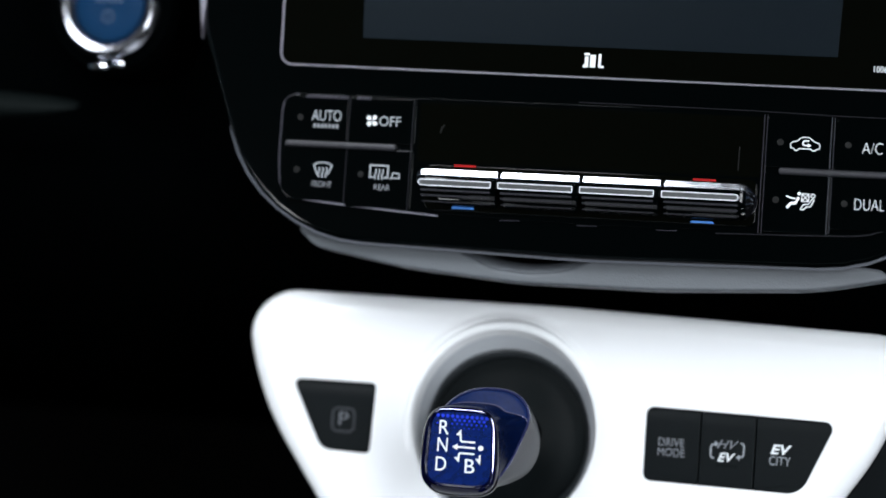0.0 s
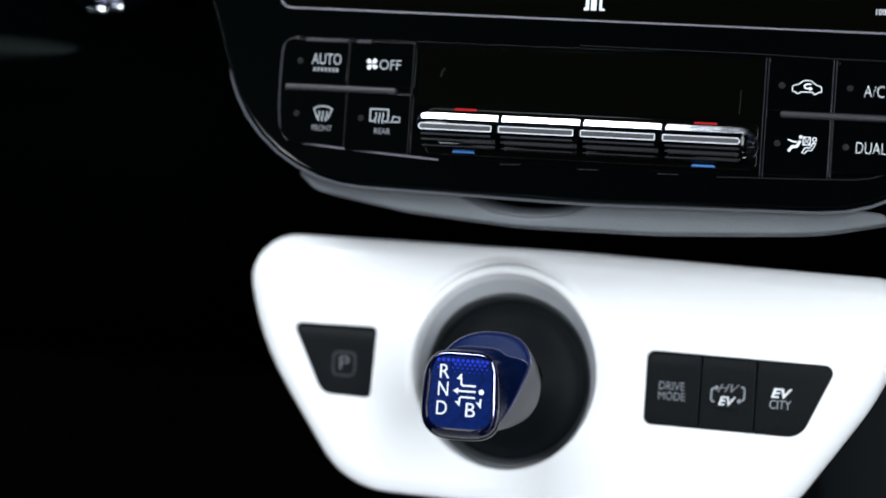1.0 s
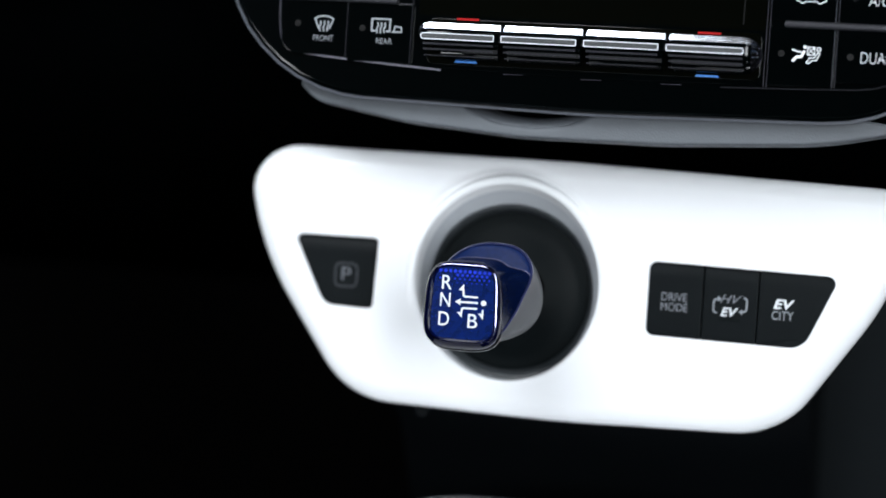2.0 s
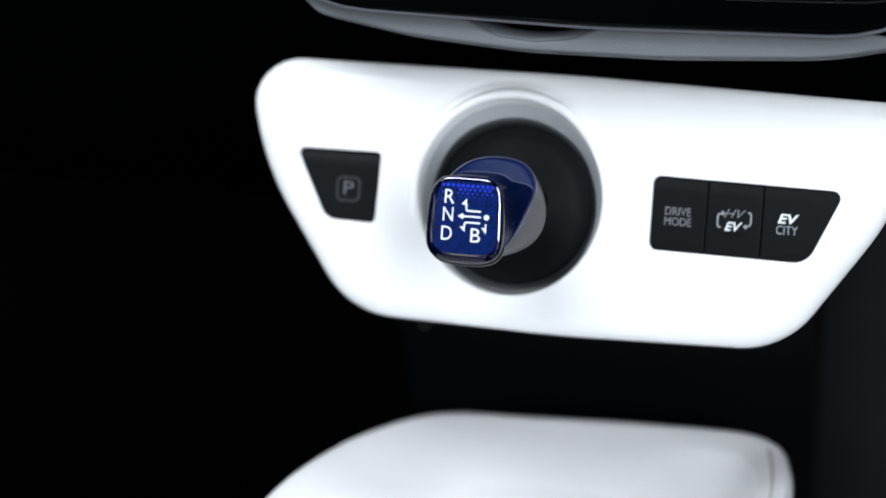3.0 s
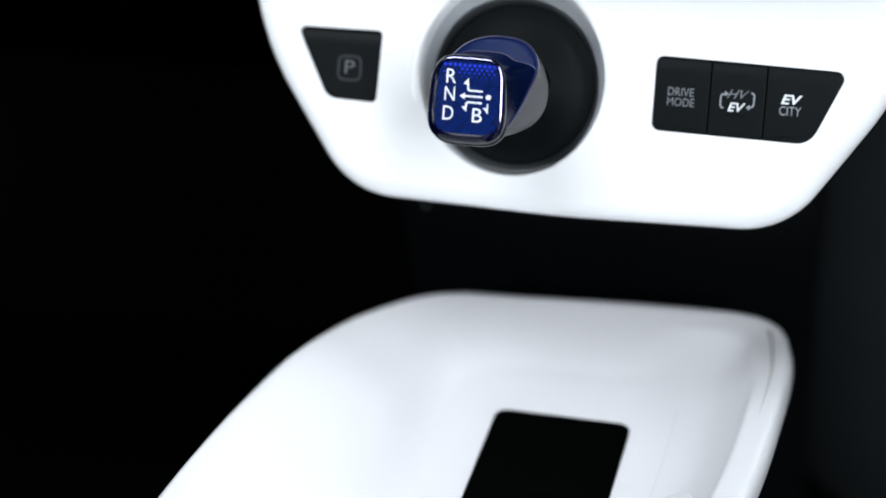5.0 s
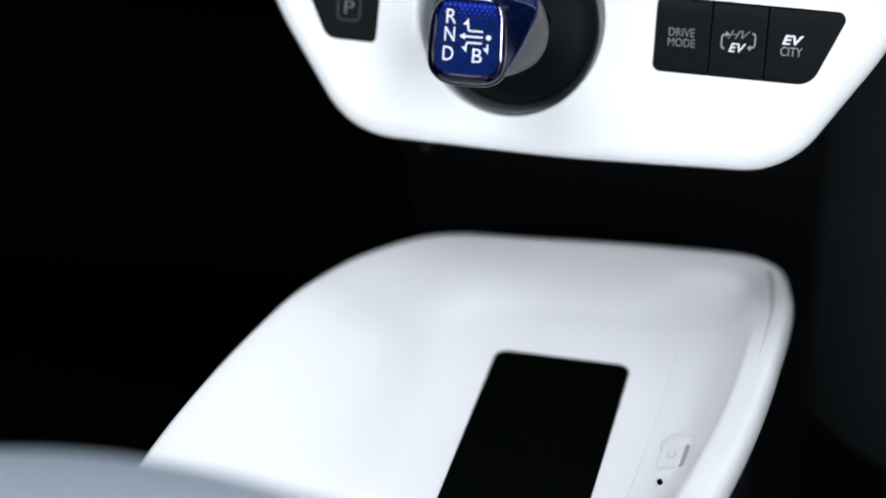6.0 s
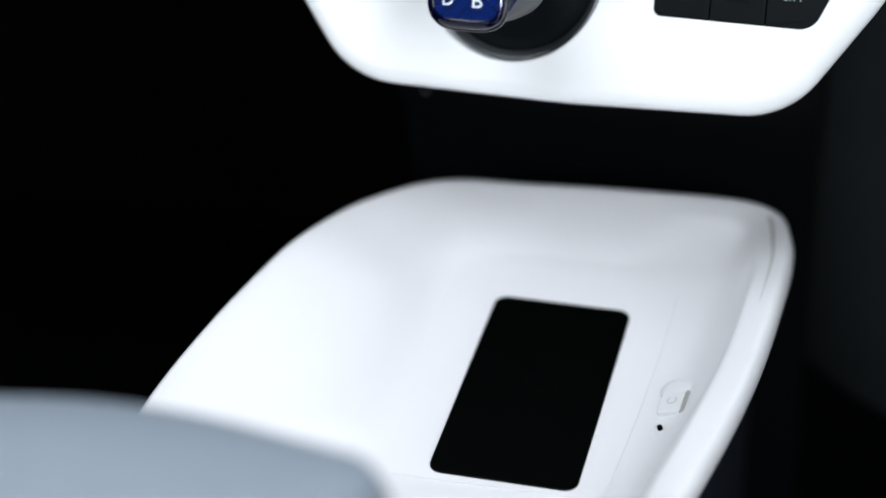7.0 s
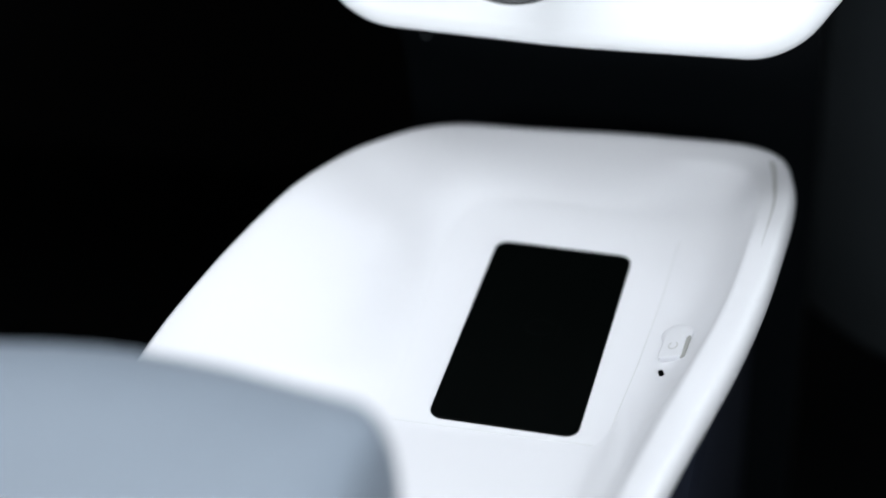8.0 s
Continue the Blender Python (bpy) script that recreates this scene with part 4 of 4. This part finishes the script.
BASIN = spline([(0.056, -0.262), (0.0625, -0.205), (0.068, -0.150), (0.070, -0.110), (0.066, -0.090), (0.052, -0.079), (0.030, -0.077), (-0.016, -0.077), (-0.038, -0.083), (-0.047, -0.102),
                (-0.051, -0.135), (-0.049, -0.185), (-0.046, -0.235), (-0.044, -0.260), (-0.030, -0.268), (0.030, -0.267)], 10)


def rim_height(y):
    k = min(1.0, max(0.0, (y + 0.15) / 0.12))
    return 0.401 - 0.020 * k * k * (3 - 2 * k)


def tray_ring(s):
    """Between the rim (s = 0) and the basin floor (s = 1): a soft hollow, with a flat-topped rim and a steep wall on the passenger side."""
    out = []
    for r, b in zip(RIM, BASIN):
        p = r.lerp(b, s)
        g = max(0.0, (s - 0.12) / 0.88)
        h = min(1.0, max(0.0, (g - 0.58) / 0.42))
        soft = 1 - 0.06 * (s / 0.12) ** 2 if s < 0.12 else 0.94 * (0.68 * (1 - g) ** 1.25 + 0.32 * (1 - h * h * (3 - 2 * h)))
        front = min(1.0, max(0.0, (r.y + 0.075) / 0.035))
        soft += ((1 - s) ** 1.05 - soft) * front
        ramp = min(1.0, max(0.0, (-0.235 - b.y) / 0.03))
        soft += ((1 - s) ** 1.1 - soft) * ramp
        e = min(1.0, max(0.0, (s - 0.17) / (0.16 + 0.22 * min(1.0, max(0.0, (-0.15 - b.y) / 0.06)))))
        e = e * e * (3 - 2 * e)
        steep = (1 - 0.3 * s) * (1 - e) + 0.928 * ((1 - max(s, 0.24)) / 0.76) ** 3.4 * e
        w = min(1.0, max(0.0, (b.x - 0.035) / 0.03)) * min(1.0, max(0.0, (b.y + 0.262) / 0.03))
        out.append((p.x, p.y, FLOOR_Z + (rim_height(r.y) - FLOOR_Z) * (soft + (steep - soft) * w)))
    return out


def skirt_ring(out_by, down):
    """Outside the rim; the roll-over is broader along the front edge."""
    out = []
    for q, n in zip(RIM, inset(RIM, -1.0)):
        k = min(1.0, max(0.0, (q.y + 0.060) / 0.030))
        k = k * k * (3 - 2 * k) * max(0.0, (n - q).normalized().y) ** 2
        p = q + (n - q) * out_by * (1 + 3.2 * k)
        out.append((p.x, p.y, rim_height(q.y) - down * (1 + 5.0 * k)))
    return out


tray = thing("console_tray", CONSOLE, "glossy white console tray with a sunken charging bay", "tray")
bm = bmesh.new()
rings = [skirt_ring(0.003, 0.016), skirt_ring(0.0050, 0.011), skirt_ring(0.0052, 0.007), skirt_ring(0.0042, 0.0035), skirt_ring(0.0025, 0.0012), skirt_ring(0.001, 0.0002)]
rings += [tray_ring(s) for s in (0.0, 0.05, 0.10, 0.15, 0.20, 0.235, 0.25, 0.28, 0.32, 0.37, 0.43, 0.50, 0.58, 0.64, 0.70, 0.76, 0.82, 0.88, 0.93, 0.96, 0.985, 1.0)]
loft(bm, rings, False, True)
part("basin", bm, TRAYWHITE, tray, angle=60)
# shade of the groove inside the rim, laid on as a grey ribbon
bm, rows = bmesh.new(), []
for i in range(26, 47):
    wide = 0.002 + 0.026 * min(1.0, (i - 26) / 12)
    s = 0.11 - 0.05 * max(0, i - 38) / 7
    a, c = Vector(tray_ring(s - wide / 2)[i]), Vector(tray_ring(s + wide / 2)[i])
    rows.append([bm.verts.new(p + Vector((0, 0, dz))) for p, dz in ((a, -0.0006), (a, 0.0002), (c, 0.0002), (c, -0.0006))])
for a, c in zip(rows, rows[1:]):
    bridge(bm, a, c)
part("rim_groove_shade", bm, RECESS, tray, "grey ribbon along the rim, its groove's shade as colour")
bm = bmesh.new()
strip(bm, [(0.0690, -0.100), (0.0675, -0.150), (0.0640, -0.205), (0.0585, -0.262)], 0.0005, FLOOR_Z + 0.0001, thick=0.0002)
part("panel_seam", bm, SEAM, tray)
part("ramp_seam", strip(bmesh.new(), [(-0.046, -0.2675), (0.058, -0.2675)], 0.0006, FLOOR_Z + 0.0001, thick=0.0002), SEAM, tray)
pad = thing("charging_mat", CONSOLE @ pose(0.0106, -0.1905, FLOOR_Z, 0, 0, -1.0), "black rectangular wireless charging mat lying in the white tray", "charging mat")
part("mat", plate(bmesh.new(), box_loop(-0.0350, -0.0727, 0.0358, 0.0722, 0.0065), 0.0001, 0.0012, 0.0005), PAD, pad)
bm = bmesh.new()
strip(bm, [(p[0], p[1]) for p in arc(0.002, 0.004, 0.007, 0.006, 30, 330, 14)], 0.0012, 0.0012)
bar(bm, 0.0115, 0.001, 0.0013, 0.012, 0.0012)
part("mat_mark", bm, PADMARK, pad, "faint dark mark")
switch = thing("charger_switch", CONSOLE @ pose(0.0800, -0.1935, FLOOR_Z + 0.0044, 0, -18, -3), "small white charger power switch beside the mat", "switch")
part("switch_bezel", plate(bmesh.new(), box_loop(-0.0066, -0.0085, 0.0066, 0.0085, 0.001), -0.004, 0.0004, 0.0003), RECESS, switch)
part("switch_cap", plate(bmesh.new(), box_loop(-0.0067, -0.0086, 0.0048, 0.0086, 0.001), -0.002, 0.0009, 0.0005), SWITCHWHITE, switch)
part("switch_symbol", strip(bmesh.new(), [(p[0], p[1]) for p in arc(-0.0006, 0, 0.0022, 0.0026, 120, 420, 12)], 0.0006, 0.0012), SYMBOL, switch)
part("finger_bump", revolve(bmesh.new(), [(0.0082, -0.003), (0.0080, -0.0002), (0.0070, 0.0006), (0.0040, 0.0010), (0.0005, 0.0011)], 32, -0.001, 0.011), SWITCHWHITE, switch)
part("indicator", plate(bmesh.new(), circle(0.0013, 16, -0.0030, -0.0195), -0.004, 0.0008, 0.0003), PAD, switch, "tiny dark indicator")

# ---- armrest ----
armrest = thing("armrest", ARM, "padded pale grey leatherette centre armrest", "armrest")
arm_loop = rounded([(-0.31, -0.80, 0.04), (0.001, -0.80, 0.04), (0.001, -0.388, 0.024), (-0.080, -0.370, 0.25), (-0.135, -0.366, 0.25), (-0.31, -0.392, 0.06)], 10)
bm = bmesh.new()
def cushion_ring(d, z):
    """The edge is rolled tighter towards the passenger side."""
    out = []
    for p, q in zip(arm_loop, inset(arm_loop, d)):
        out.append((*p.lerp(q, 0.45 + 0.40 * min(1.0, max(0.0, (-0.02 - p.x) / 0.2))), z))
    return out


rings = [cushion_ring(d, z) for d, z in ((0.010, 0.400), (0.003, 0.410), (0.0, 0.430), (0.001, 0.452), (0.005, 0.467), (0.011, 0.476), (0.017, 0.4812), (0.0225, 0.4838))]
rings += [[(-0.14 + (x + 0.14) * k, -0.58 + (y + 0.58) * k, z) for x, y, z0 in rings[-1]] for k, z in ((0.96, 0.4862), (0.90, 0.4886), (0.80, 0.4900), (0.5, 0.4905))]
loft(bm, rings)
part("cushion", bm, ARMREST, armrest, angle=60)
part("storage_box", block(bmesh.new(), -0.26, -0.04, -0.78, -0.50, 0.150, 0.402, 0.006), BLACK, armrest, "black storage box")

# ---- start button and driver's side ----
START = face_frame((-0.2755, 0.070, 0.711), 25) @ Matrix.Scale(0.965, 4)
start = thing("start_button", START, "round blue start button in a chrome ring", "button")
part("housing", revolve(bmesh.new(), [(r * mm, z * mm) for r, z in ((40, -70), (40, -8), (37, -4), (33, -3), (2, -3))], 64), BLACK, start)
part("chrome_ring", revolve(bmesh.new(), [(r * mm, z * mm) for r, z in ((32.0, -4), (31.6, -0.5), (30.2, 2.4), (27.4, 4.2), (24.2, 3.6), (21.8, 1.2), (20.8, -2))], 64), RINGCHROME, start, "polished chrome ring")
part("outer_collar", revolve(bmesh.new(), [(r * mm, z * mm) for r, z in ((38.5, -6), (38, -3.2), (36.5, -2), (34.5, -2.4), (33.5, -4))], 64), BLACK, start)
# sparkles at the bottom of the dark collar, added as chrome pieces
for tx, ty, tw in ((-4.0, -36.0, 7.0), (8.5, -34.4, 5.0)):
    part("collar_sparkle", loft(bmesh.new(), [[(p.x * mm, p.y * mm, z * mm) for p in super_loop(rx * tw, ry, 2, 20, tx, ty)] for rx, ry, z in ((1, 3.0, -4), (1, 3.0, -1), (0.75, 2.2, 1.5), (0.4, 1.0, 2.4))]), CHROME, start, "small chrome piece added for a sparkle on the collar")
scap = part("cap", revolve(bmesh.new(), [(r * mm, z * mm) for r, z in ((20.8, -2), (20.2, 0.4), (18.5, 1.2), (10, 0.8), (0.5, 0.6))], 64), STARTBLUE, start, "blue cap")
bm = bmesh.new()
for k in range(5):
    bar(bm, (-7.2 + 3.6 * k) * mm, 3.4 * mm, 2.4 * mm, 3.4 * mm, 0.0012)
strip(bm, arc(0, -6.5 * mm, 3.6 * mm, 3.6 * mm, 0, 350, 20), 0.8 * mm, 0.0012, True)
bar(bm, 0, -6.0 * mm, 1.0 * mm, 3.0 * mm, 0.0012)
part("cap_print", bm, STARTMARK, scap)

bm = bmesh.new()
loft(bm, [[(x, 0.070 + 0.010 * s * math.sin(a), z + h * s * math.cos(a)) for a in [2 * math.pi * k / 20 for k in range(20)]]
          for x, z, h, s in ((-0.50, 0.646, 0.008, 1.2), (-0.40, 0.649, 0.0078, 1.0), (-0.345, 0.650, 0.0072, 1.0), (-0.320, 0.6505, 0.0055, 0.9), (-0.306, 0.651, 0.0034, 0.7), (-0.300, 0.6512, 0.001, 0.4))])
solid("control_stalk", bm, STALK, "dark green-grey steering column stalk", "stalk")
solid("column_shroud", block(bmesh.new(), -0.62, -0.47, -0.02, 0.30, 0.60, 0.72, 0.03), BLACK, "black steering column shroud behind the stalk", "shroud")
